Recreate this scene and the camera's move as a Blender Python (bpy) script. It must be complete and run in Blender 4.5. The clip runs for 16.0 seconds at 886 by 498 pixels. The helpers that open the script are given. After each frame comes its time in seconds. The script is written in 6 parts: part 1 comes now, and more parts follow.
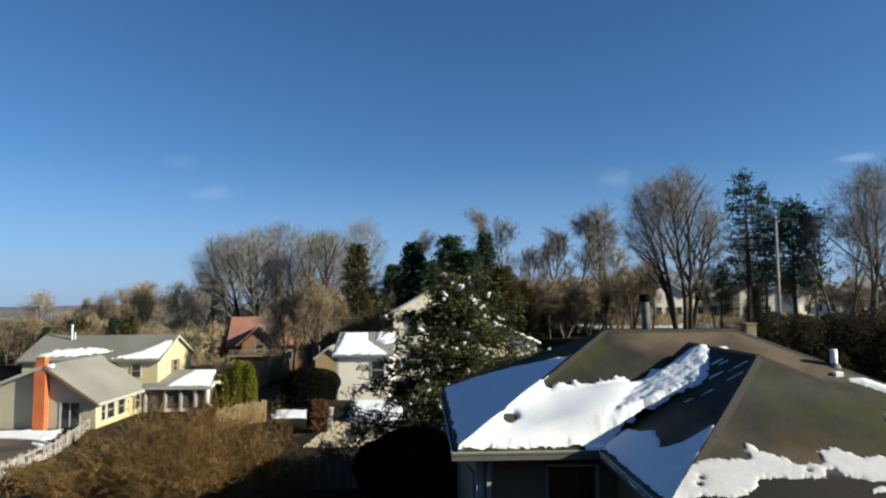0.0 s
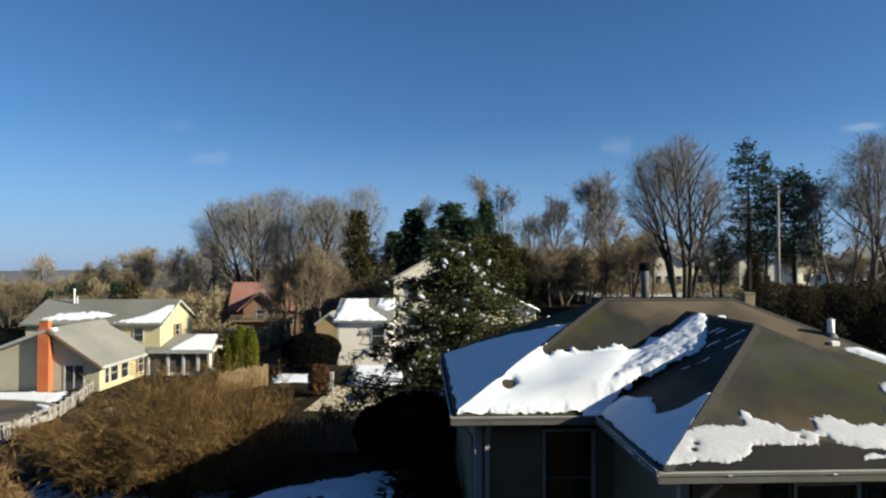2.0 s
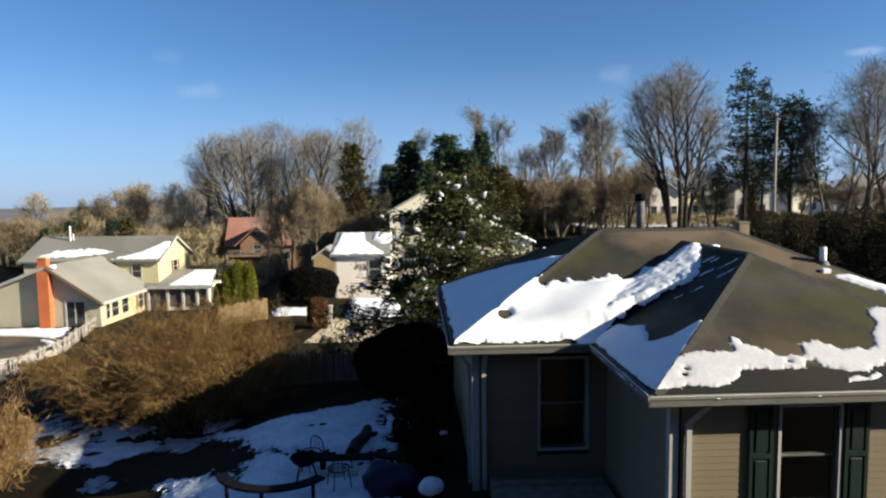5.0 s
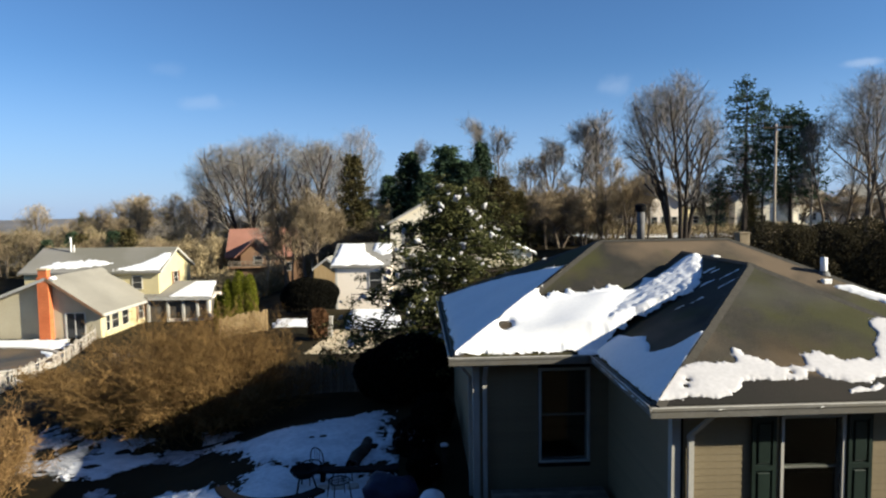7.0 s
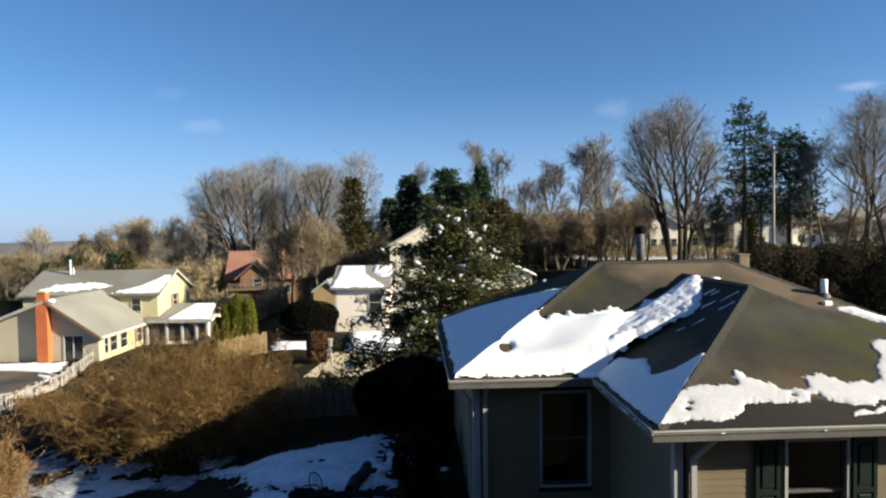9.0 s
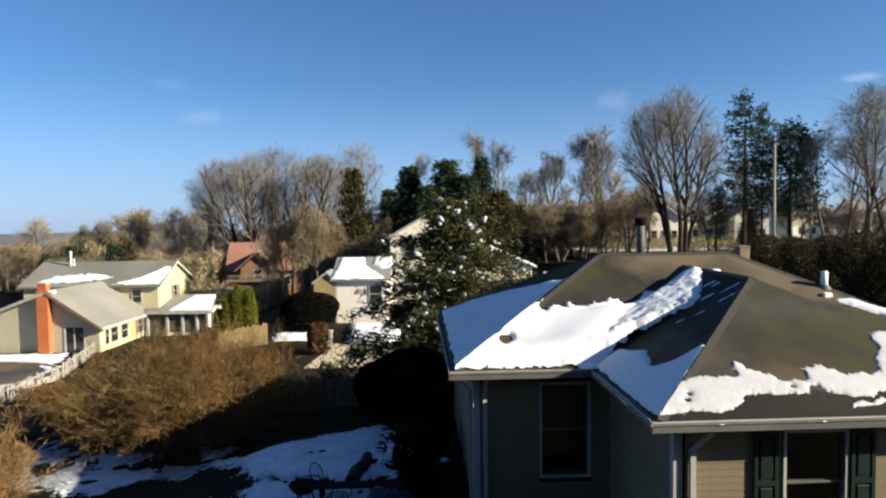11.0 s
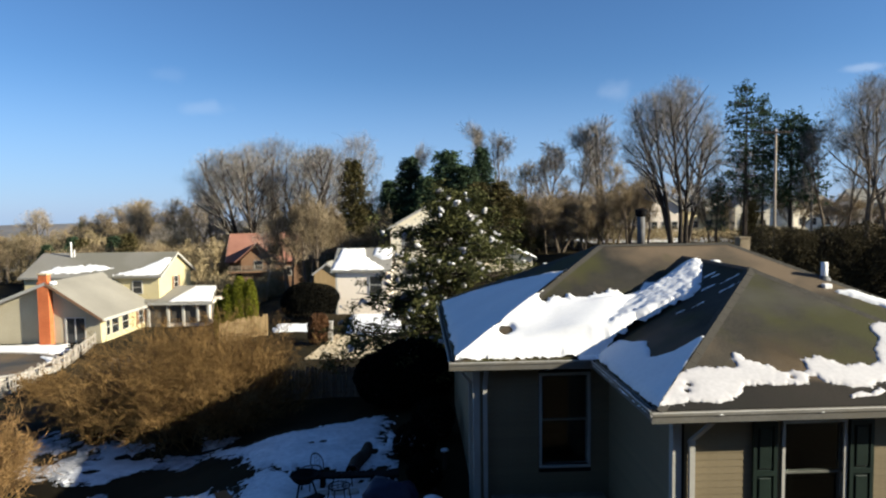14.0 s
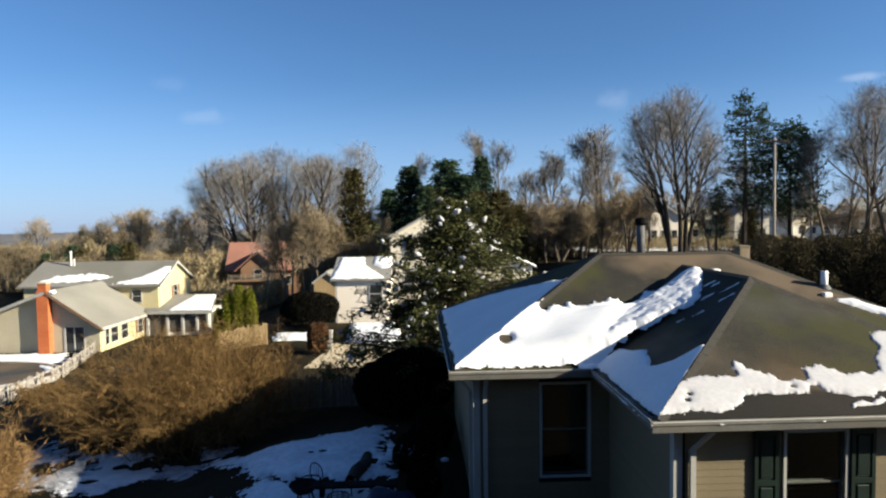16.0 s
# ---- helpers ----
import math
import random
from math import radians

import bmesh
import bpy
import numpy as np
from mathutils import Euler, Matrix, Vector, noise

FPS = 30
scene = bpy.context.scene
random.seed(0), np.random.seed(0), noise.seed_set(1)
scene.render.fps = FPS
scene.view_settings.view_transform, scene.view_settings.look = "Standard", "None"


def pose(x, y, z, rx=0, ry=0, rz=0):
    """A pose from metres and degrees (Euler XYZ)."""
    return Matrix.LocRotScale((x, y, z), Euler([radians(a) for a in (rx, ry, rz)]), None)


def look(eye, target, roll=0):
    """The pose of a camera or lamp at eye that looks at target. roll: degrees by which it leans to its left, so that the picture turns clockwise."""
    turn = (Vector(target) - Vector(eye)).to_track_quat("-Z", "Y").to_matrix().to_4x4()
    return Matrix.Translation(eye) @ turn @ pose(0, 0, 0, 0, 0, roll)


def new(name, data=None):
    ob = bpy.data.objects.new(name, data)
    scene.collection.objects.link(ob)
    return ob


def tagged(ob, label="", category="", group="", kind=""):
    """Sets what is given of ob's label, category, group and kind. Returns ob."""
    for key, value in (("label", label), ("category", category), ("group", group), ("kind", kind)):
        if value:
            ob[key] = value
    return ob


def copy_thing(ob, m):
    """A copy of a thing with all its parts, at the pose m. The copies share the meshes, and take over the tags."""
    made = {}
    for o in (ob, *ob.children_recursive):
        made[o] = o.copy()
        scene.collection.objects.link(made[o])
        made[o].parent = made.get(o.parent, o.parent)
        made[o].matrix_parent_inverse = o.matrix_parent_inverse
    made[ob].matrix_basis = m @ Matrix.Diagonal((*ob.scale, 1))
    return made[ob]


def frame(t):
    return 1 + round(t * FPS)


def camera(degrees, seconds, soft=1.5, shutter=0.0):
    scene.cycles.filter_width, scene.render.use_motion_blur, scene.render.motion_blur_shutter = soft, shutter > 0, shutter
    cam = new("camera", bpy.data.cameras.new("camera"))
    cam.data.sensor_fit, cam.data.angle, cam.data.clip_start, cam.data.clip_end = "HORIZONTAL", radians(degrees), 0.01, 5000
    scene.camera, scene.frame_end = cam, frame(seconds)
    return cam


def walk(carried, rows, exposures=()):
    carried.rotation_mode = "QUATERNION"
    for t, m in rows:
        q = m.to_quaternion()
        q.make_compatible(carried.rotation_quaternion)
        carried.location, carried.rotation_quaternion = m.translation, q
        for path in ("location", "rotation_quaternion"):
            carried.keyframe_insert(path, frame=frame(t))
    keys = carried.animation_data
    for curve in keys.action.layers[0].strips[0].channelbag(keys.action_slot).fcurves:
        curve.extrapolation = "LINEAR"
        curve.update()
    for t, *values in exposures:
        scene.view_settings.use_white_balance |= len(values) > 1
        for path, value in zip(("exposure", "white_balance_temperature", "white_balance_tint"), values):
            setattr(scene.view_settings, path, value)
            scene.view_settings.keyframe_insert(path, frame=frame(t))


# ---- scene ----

# ================= camera =================
EYE = (0.0, 0.0, 6.0)
cam = camera(70.03, 16.0, soft=2.25)
# seconds, yaw, pitch, roll: a hovering camera that only turns
TURNS = [
    (0, 0.36, 4.018, 0.489), (0.1, 0.359, 4.311, 0.489), (0.2, 0.358, 4.56, 0.489), (0.3, 0.358, 4.61, 0.489),
    (0.4, 0.357, 4.709, 0.489), (0.5, 0.356, 4.837, 0.489), (0.6, 0.361, 4.68, 0.421), (0.7, 0.366, 4.551, 0.352),
    (0.8, 0.37, 4.421, 0.284), (0.9, 0.375, 4.342, 0.215), (1, 0.38, 3.268, 0.147), (1.1, 0.383, 1.626, 0.085),
    (1.2, 0.387, 0.588, 0.023), (1.3, 0.39, 0.51, -0.038), (1.4, 0.394, 0.939, -0.1), (1.5, 0.397, 1.171, -0.162),
    (1.6, 0.396, 1.031, -0.122), (1.7, 0.395, 1.15, -0.082), (1.8, 0.395, 1.47, -0.041), (1.9, 0.394, 1.891, -0.001),
    (2, 0.393, 1.054, 0.039), (2.1, 0.335, 0.704, 0.171), (2.2, 0.278, -0.456, 0.304), (2.3, 0.22, -1.212, 0.436),
    (2.4, 0.163, -1.511, 0.569), (2.5, 0.105, -1.146, 0.701), (2.6, 0.099, -0.989, 0.711), (2.7, 0.092, -0.323, 0.721),
    (2.8, 0.086, -0.369, 0.732), (2.9, 0.079, -1.333, 0.742), (3, 0.073, -1.519, 0.752), (3.1, 0.072, -1.687, 0.747),
    (3.2, 0.071, -1.945, 0.742), (3.3, 0.069, -3.071, 0.737), (3.4, 0.068, -4.199, 0.732), (3.5, 0.067, -4.967, 0.727),
    (3.6, 0.068, -4.719, 0.714), (3.7, 0.068, -4.417, 0.701), (3.8, 0.069, -4.73, 0.689), (3.9, 0.069, -5.247, 0.676),
    (4, 0.07, -5.159, 0.663), (4.1, 0.067, -4.891, 0.67), (4.2, 0.064, -4.939, 0.677), (4.3, 0.061, -5.09, 0.685),
    (4.4, 0.058, -4.677, 0.692), (4.5, 0.055, -4.004, 0.699), (4.6, 0.044, -3.853, 0.703), (4.7, 0.033, -4.107, 0.707),
    (4.8, 0.022, -5.18, 0.712), (4.9, 0.011, -5.587, 0.716), (5, 0, -5.03, 0.72), (5.1, 0.002, -4.918, 0.724),
    (5.2, 0.003, -4.865, 0.728), (7.3, 0.039, -4.012, 0.809), (7.4, 0.04, -3.959, 0.813), (7.5, 0.042, -3.679, 0.817),
    (8, 0.054, -3.131, 0.832), (8.5, 0.018, -2.689, 0.823), (9, 0.011, -2.034, 0.852), (11.3, 0.04, -3.194, 0.807),
    (11.4, 0.042, -3.298, 0.805), (11.5, 0.043, -3.256, 0.803), (12, 0.026, -3.232, 0.853), (12.5, 0.039, -3.509, 0.816),
    (13, 0.061, -3.572, 0.803), (13.5, 0.053, -3.861, 0.826), (14, 0.057, -3.604, 0.812), (14.5, 0.053, -3.481, 0.807),
    (15, 0.051, -3.263, 0.838), (15.5, 0.049, -3.239, 0.836), (16, 0.041, -2.811, 0.824)]
walk(cam, [(t, pose(*EYE, 90 + pitch, roll, yaw)) for t, yaw, pitch, roll in TURNS],
     exposures=[(0.0, 1.12, 5350, 4), (2.9, 1.09, 5350, 4), (3.5, 1.19, 5400, 5), (4.6, 1.33, 5500, 7), (7.4, 1.45, 5600, 7), (16.0, 1.46, 5600, 7)])

# ================= light =================
SUN_EL, SUN_ROT = radians(22.6), radians(106.4)
SUN_DIR = Vector((math.sin(SUN_ROT) * math.cos(SUN_EL), math.cos(SUN_ROT) * math.cos(SUN_EL), math.sin(SUN_EL)))
sun_data = bpy.data.lights.new("sun", "SUN")
sun_data.energy, sun_data.angle, sun_data.color = 5.0, radians(0.5), (1.0, 0.82, 0.56)
sun = new("sun", sun_data)
sun.matrix_world = look(SUN_DIR * 100, (0, 0, 0))

world = bpy.data.worlds.new("sky")
scene.world = world
world.use_nodes = True
wn, wl = world.node_tree.nodes, world.node_tree.links
wn.clear()
sky = wn.new("ShaderNodeTexSky")
sky.sky_type, sky.sun_disc, sky.sun_elevation, sky.sun_rotation = "NISHITA", False, SUN_EL, SUN_ROT
sky.ozone_density, sky.dust_density, sky.air_density, sky.altitude = 5.0, 0.5, 1.0, 800.0
w_out, w_bg = wn.new("ShaderNodeOutputWorld"), wn.new("ShaderNodeBackground")
w_bg.inputs["Strength"].default_value = 0.042
w_co = wn.new("ShaderNodeTexCoord")
w_noise = wn.new("ShaderNodeTexNoise")
w_noise.inputs["Scale"].default_value, w_noise.inputs["Detail"].default_value = 38.0, 5.0
wl.new(w_co.outputs["Generated"], w_noise.inputs["Vector"])
cloud_sum = None
# small fair-weather clouds: azimuth, elevation, half width, half height in degrees, density
for az, el, hw, hh, dens in ((-20.5, 8.7, 2.2, 0.7, 0.15), (-23.2, 11.2, 1.6, 0.7, 0.06), (15.3, 9.9, 1.6, 0.9, 0.17),
                             (33.4, 10.0, 1.5, 0.35, 0.3), (36.6, 9.6, 1.0, 0.3, 0.2)):
    a, e = radians(az), radians(el)
    c = Vector((math.sin(a) * math.cos(e), math.cos(a) * math.cos(e), math.sin(e)))
    sub = wn.new("ShaderNodeVectorMath"); sub.operation = "SUBTRACT"; sub.inputs[1].default_value = c
    mul = wn.new("ShaderNodeVectorMath"); mul.operation = "MULTIPLY"
    mul.inputs[1].default_value = (1 / radians(hw), 1 / radians(hw), 1 / radians(hh))
    ln = wn.new("ShaderNodeVectorMath"); ln.operation = "LENGTH"
    add = wn.new("ShaderNodeMath"); add.operation = "MULTIPLY_ADD"; add.inputs[1].default_value, add.inputs[2].default_value = 1.6, -0.8
    tot = wn.new("ShaderNodeMath"); tot.operation = "ADD"
    rng = wn.new("ShaderNodeMapRange"); rng.interpolation_type = "SMOOTHSTEP"
    rng.inputs["From Min"].default_value, rng.inputs["From Max"].default_value = 1.15, 0.1
    rng.inputs["To Min"].default_value, rng.inputs["To Max"].default_value = 0.0, dens
    wl.new(w_co.outputs["Generated"], sub.inputs[0]); wl.new(sub.outputs[0], mul.inputs[0]); wl.new(mul.outputs[0], ln.inputs[0])
    wl.new(w_noise.outputs["Fac"], add.inputs[0]); wl.new(ln.outputs["Value"], tot.inputs[0]); wl.new(add.outputs[0], tot.inputs[1])
    wl.new(tot.outputs[0], rng.inputs["Value"])
    if cloud_sum is None:
        cloud_sum = rng.outputs["Result"]
    else:
        mx = wn.new("ShaderNodeMath"); mx.operation = "MAXIMUM"
        wl.new(cloud_sum, mx.inputs[0]); wl.new(rng.outputs["Result"], mx.inputs[1]); cloud_sum = mx.outputs[0]
w_mix = wn.new("ShaderNodeMix"); w_mix.data_type = "RGBA"
# pale haze low over the horizon
h_sep, h_ramp, h_mix = wn.new("ShaderNodeSeparateXYZ"), wn.new("ShaderNodeMapRange"), wn.new("ShaderNodeMix")
h_ramp.interpolation_type, h_mix.data_type = "SMOOTHSTEP", "RGBA"
h_ramp.inputs["From Min"].default_value, h_ramp.inputs["From Max"].default_value = 0.22, 0.0
h_ramp.inputs["To Min"].default_value, h_ramp.inputs["To Max"].default_value = 0.0, 0.54
h_mix.inputs["B"].default_value = (3.9, 5.0, 7.5, 1)
wl.new(w_co.outputs["Generated"], h_sep.inputs[0]); wl.new(h_sep.outputs["Z"], h_ramp.inputs["Value"])
wl.new(h_ramp.outputs["Result"], h_mix.inputs["Factor"]); wl.new(sky.outputs["Color"], h_mix.inputs["A"])
wl.new(cloud_sum, w_mix.inputs["Factor"]); wl.new(h_mix.outputs["Result"], w_mix.inputs["A"])
w_mix.inputs["B"].default_value = (7.0, 7.2, 7.6, 1)
wl.new(w_mix.outputs["Result"], w_bg.inputs["Color"]); wl.new(w_bg.outputs[0], w_out.inputs["Surface"])


# ================= materials =================
def mat(name, dark, light, scale=1.0, fine=25.0, rough=0.85, bump=0.3, bump_at=0.01, vary=0.0, metallic=0.0, island=False, spec=0.3,
        stretch=(1, 1, 1), third=None, third_scale=0.35, laps=0.0, courses=None):
    """A surface whose colour wanders between two tones at two scales, with fine relief."""
    m = bpy.data.materials.new(name)
    m.use_nodes = True
    n, l = m.node_tree.nodes, m.node_tree.links
    b = n["Principled BSDF"]
    b.inputs["Roughness"].default_value, b.inputs["Metallic"].default_value = rough, metallic
    b.inputs["Specular IOR Level"].default_value = spec
    co = n.new("ShaderNodeTexCoord")
    mp = n.new("ShaderNodeMapping"); mp.inputs["Scale"].default_value = stretch
    l.new(co.outputs["Object"], mp.inputs["Vector"])
    big, small = n.new("ShaderNodeTexNoise"), n.new("ShaderNodeTexNoise")
    for t, sc in ((big, scale), (small, fine)):
        t.inputs["Scale"].default_value, t.inputs["Detail"].default_value = sc, 5.0
        l.new(mp.outputs[0], t.inputs["Vector"])
    mixf = n.new("ShaderNodeMath"); mixf.operation = "MULTIPLY_ADD"; mixf.inputs[1].default_value = 0.45
    half = n.new("ShaderNodeMath"); half.operation = "MULTIPLY"; half.inputs[1].default_value = 0.55
    l.new(big.outputs["Fac"], half.inputs[0]); l.new(small.outputs["Fac"], mixf.inputs[0]); l.new(half.outputs[0], mixf.inputs[2])
    ramp = n.new("ShaderNodeValToRGB")
    ramp.color_ramp.elements[0].position, ramp.color_ramp.elements[1].position = 0.36, 0.64
    ramp.color_ramp.elements[0].color, ramp.color_ramp.elements[1].color = (*dark, 1), (*light, 1)
    l.new(mixf.outputs[0], ramp.inputs["Fac"])
    colour = ramp.outputs["Color"]
    if third:
        t3 = n.new("ShaderNodeTexNoise"); t3.inputs["Scale"].default_value, t3.inputs["Detail"].default_value = third_scale, 4.0
        l.new(mp.outputs[0], t3.inputs["Vector"])
        r3 = n.new("ShaderNodeMapRange"); r3.inputs["From Min"].default_value, r3.inputs["From Max"].default_value = 0.48, 0.66
        l.new(t3.outputs["Fac"], r3.inputs["Value"])
        m3 = n.new("ShaderNodeMix"); m3.data_type = "RGBA"; m3.inputs["B"].default_value = (*third, 1)
        l.new(r3.outputs["Result"], m3.inputs["Factor"]); l.new(colour, m3.inputs["A"]); colour = m3.outputs["Result"]
    if vary:
        if island:
            info = n.new("ShaderNodeNewGeometry"); rnd = info.outputs["Random Per Island"]
        else:
            info = n.new("ShaderNodeObjectInfo"); rnd = info.outputs["Random"]
        hs = n.new("ShaderNodeHueSaturation")
        vr = n.new("ShaderNodeMapRange"); vr.inputs["To Min"].default_value, vr.inputs["To Max"].default_value = 1 - vary, 1 + vary
        l.new(rnd, vr.inputs["Value"]); l.new(vr.outputs["Result"], hs.inputs["Value"]); l.new(colour, hs.inputs["Color"])
        colour = hs.outputs["Color"]
    height = small.outputs["Fac"]
    if courses:
        br = n.new("ShaderNodeTexBrick")
        br.inputs["Scale"].default_value, br.inputs["Brick Width"].default_value, br.inputs["Row Height"].default_value = 1.0, *courses[:2]
        br.inputs["Mortar Size"].default_value, br.inputs["Mortar Smooth"].default_value = courses[2], 0.3
        br.inputs["Color1"].default_value, br.inputs["Color2"].default_value = (1, 1, 1, 1), (0.62, 0.62, 0.62, 1)
        br.inputs["Mortar"].default_value = (*courses[3], 1)
        sw = n.new("ShaderNodeMapping"); sw.inputs["Rotation"].default_value = tuple(radians(v) for v in courses[4])
        l.new(co.outputs["Object"], sw.inputs["Vector"]); l.new(sw.outputs[0], br.inputs["Vector"])
        mc = n.new("ShaderNodeMix"); mc.data_type = "RGBA"; mc.blend_type = "MULTIPLY"; mc.inputs["Factor"].default_value = 0.45
        l.new(colour, mc.inputs["A"]); l.new(br.outputs["Color"], mc.inputs["B"]); colour = mc.outputs["Result"]
    if laps:
        sx = n.new("ShaderNodeSeparateXYZ"); l.new(co.outputs["Object"], sx.inputs[0])
        dv = n.new("ShaderNodeMath"); dv.operation = "DIVIDE"; dv.inputs[1].default_value = laps
        fr = n.new("ShaderNodeMath"); fr.operation = "FRACT"
        l.new(sx.outputs["Z"], dv.inputs[0]); l.new(dv.outputs[0], fr.inputs[0])
        b2 = n.new("ShaderNodeBump"); b2.inputs["Strength"].default_value, b2.inputs["Distance"].default_value = 0.6, 0.02
        b2.invert = True
        l.new(fr.outputs[0], b2.inputs["Height"])
    bp = n.new("ShaderNodeBump"); bp.inputs["Strength"].default_value, bp.inputs["Distance"].default_value = bump, bump_at
    l.new(height, bp.inputs["Height"])
    if laps:
        l.new(b2.outputs[0], bp.inputs["Normal"])
    l.new(bp.outputs[0], b.inputs["Normal"]); l.new(colour, b.inputs["Base Color"])
    return m


def leafy(name, dark, light, vary=0.45, rough=0.6, through_light=0.25):
    """Foliage or twigs: each leaf or twig has its own tone, and some light passes."""
    m = bpy.data.materials.new(name)
    m.use_nodes = True
    n, l = m.node_tree.nodes, m.node_tree.links
    b, out = n["Principled BSDF"], n["Material Output"]
    b.inputs["Roughness"].default_value, b.inputs["Specular IOR Level"].default_value = rough, 0.08
    geo, obi = n.new("ShaderNodeNewGeometry"), n.new("ShaderNodeObjectInfo")
    ramp = n.new("ShaderNodeValToRGB")
    ramp.color_ramp.elements[0].color, ramp.color_ramp.elements[1].color = (*dark, 1), (*light, 1)
    hs = n.new("ShaderNodeHueSaturation")
    vr = n.new("ShaderNodeMapRange"); vr.inputs["To Min"].default_value, vr.inputs["To Max"].default_value = 1 - vary, 1 + vary
    l.new(geo.outputs["Random Per Island"], ramp.inputs["Fac"]); l.new(obi.outputs["Random"], vr.inputs["Value"])
    l.new(vr.outputs["Result"], hs.inputs["Value"]); l.new(ramp.outputs["Color"], hs.inputs["Color"])
    l.new(hs.outputs["Color"], b.inputs["Base Color"])
    if through_light:
        tr, mx = n.new("ShaderNodeBsdfTranslucent"), n.new("ShaderNodeMixShader")
        mx.inputs["Fac"].default_value = through_light
        l.new(hs.outputs["Color"], tr.inputs["Color"]); l.new(b.outputs[0], mx.inputs[1]); l.new(tr.outputs[0], mx.inputs[2])
        l.new(mx.outputs[0], out.inputs["Surface"])
    return m


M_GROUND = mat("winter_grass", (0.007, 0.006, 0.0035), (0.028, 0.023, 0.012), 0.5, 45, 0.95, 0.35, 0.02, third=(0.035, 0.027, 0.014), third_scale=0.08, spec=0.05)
# darker snow colour stands in for shade that the sun here does not cast
M_THIN_SNOW = mat("shade_toned_thin_snow", (0.13, 0.14, 0.16), (0.45, 0.46, 0.50), 2.5, 9, 0.85, 0.7, 0.03, spec=0.1)
# distance haze is mixed into this grey-blue woodland colour
M_HILL = mat("hazy_far_woods", (0.085, 0.085, 0.09), (0.145, 0.142, 0.145), 0.02, 0.3, 1.0, 0.2)
M_SNOW = mat("snow", (0.69, 0.705, 0.73), (0.77, 0.78, 0.795), 0.9, 14, 0.85, 0.12, 0.01, spec=0.08)
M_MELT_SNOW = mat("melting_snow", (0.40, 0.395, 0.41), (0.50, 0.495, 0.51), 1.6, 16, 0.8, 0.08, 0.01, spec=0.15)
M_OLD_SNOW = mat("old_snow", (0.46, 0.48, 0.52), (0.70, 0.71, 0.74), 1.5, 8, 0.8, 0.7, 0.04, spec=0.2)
M_SHINGLE = mat("asphalt_shingles", (0.009, 0.0088, 0.0075), (0.041, 0.037, 0.028), 0.45, 40, 0.95, 0.6, 0.01, third=(0.056, 0.039, 0.018), third_scale=0.32,
                courses=(0.3, 0.125, 0.004, (0.75, 0.75, 0.75), (0, 0, 0)))
# moss and brown weathering in broad soft patches
n, l = M_SHINGLE.node_tree.nodes, M_SHINGLE.node_tree.links
tex = n.new("ShaderNodeTexCoord")
for tone, size, lo, hi, amount in (((0.125, 0.092, 0.058), 0.34, 0.45, 0.60, 0.8), ((0.034, 0.035, 0.008), 0.62, 0.48, 0.60, 0.85), ((0.016, 0.015, 0.013), 1.1, 0.55, 0.72, 0.6), ((0.064, 0.063, 0.056), 0.5, 0.55, 0.75, 0.5)):
    nz, mr, mx = n.new("ShaderNodeTexNoise"), n.new("ShaderNodeMapRange"), n.new("ShaderNodeMix")
    nz.noise_dimensions, mx.data_type = "4D", "RGBA"
    nz.inputs["Scale"].default_value, nz.inputs["Detail"].default_value, nz.inputs["W"].default_value = size, 6.0, size * 9
    mr.inputs["From Min"].default_value, mr.inputs["From Max"].default_value, mr.inputs["To Max"].default_value = lo, hi, amount
    base = n["Principled BSDF"].inputs["Base Color"]
    l.new(base.links[0].from_socket, mx.inputs["A"])
    mx.inputs["B"].default_value = (*tone, 1)
    l.new(tex.outputs["Object"], nz.inputs["Vector"]); l.new(nz.outputs["Fac"], mr.inputs["Value"])
    l.new(mr.outputs["Result"], mx.inputs["Factor"]); l.new(mx.outputs["Result"], base)
# wet, darker shingles below the melting band on the wing
wet_sep, wet_add, wet_edge, wet_noise, wet_mix = n.new("ShaderNodeSeparateXYZ"), n.new("ShaderNodeMath"), n.new("ShaderNodeMapRange"), n.new("ShaderNodeTexNoise"), n.new("ShaderNodeMix")
wet_add.operation, wet_mix.data_type = "MULTIPLY_ADD", "RGBA"
wet_noise.inputs["Scale"].default_value, wet_noise.inputs["Detail"].default_value, wet_add.inputs[1].default_value = 2.2, 6.0, 0.5
wet_edge.inputs["From Min"].default_value, wet_edge.inputs["From Max"].default_value, wet_edge.inputs["To Max"].default_value = -2.34, -2.52, 0.92
wet_mix.inputs["B"].default_value = (0.007, 0.0065, 0.006, 1)
l.new(tex.outputs["Object"], wet_sep.inputs[0]); l.new(tex.outputs["Object"], wet_noise.inputs["Vector"])
l.new(wet_noise.outputs["Fac"], wet_add.inputs[0]); l.new(wet_sep.outputs["Y"], wet_add.inputs[2]); l.new(wet_add.outputs[0], wet_edge.inputs["Value"])
l.new(wet_edge.outputs["Result"], wet_mix.inputs["Factor"]); l.new(base.links[0].from_socket, wet_mix.inputs["A"]); l.new(wet_mix.outputs["Result"], base)
M_CAP = mat("grey_cap_shingles", (0.028, 0.026, 0.021), (0.066, 0.061, 0.052), 1.2, 30, 0.95, 0.5, 0.008, vary=0.03)
# for the unseen house behind the camera, dark to cut bounced light
M_DARKWALL = mat("skylight_block_siding", (0.025, 0.022, 0.018), (0.045, 0.04, 0.034), 0.6, 12, 0.8, 0.2, 0.01, laps=0.2)
M_SHINGLE_GREY = mat("grey_shingles", (0.17, 0.165, 0.15), (0.27, 0.26, 0.235), 0.3, 12, 0.95, 0.4, 0.02, third=(0.15, 0.145, 0.12), third_scale=0.15)
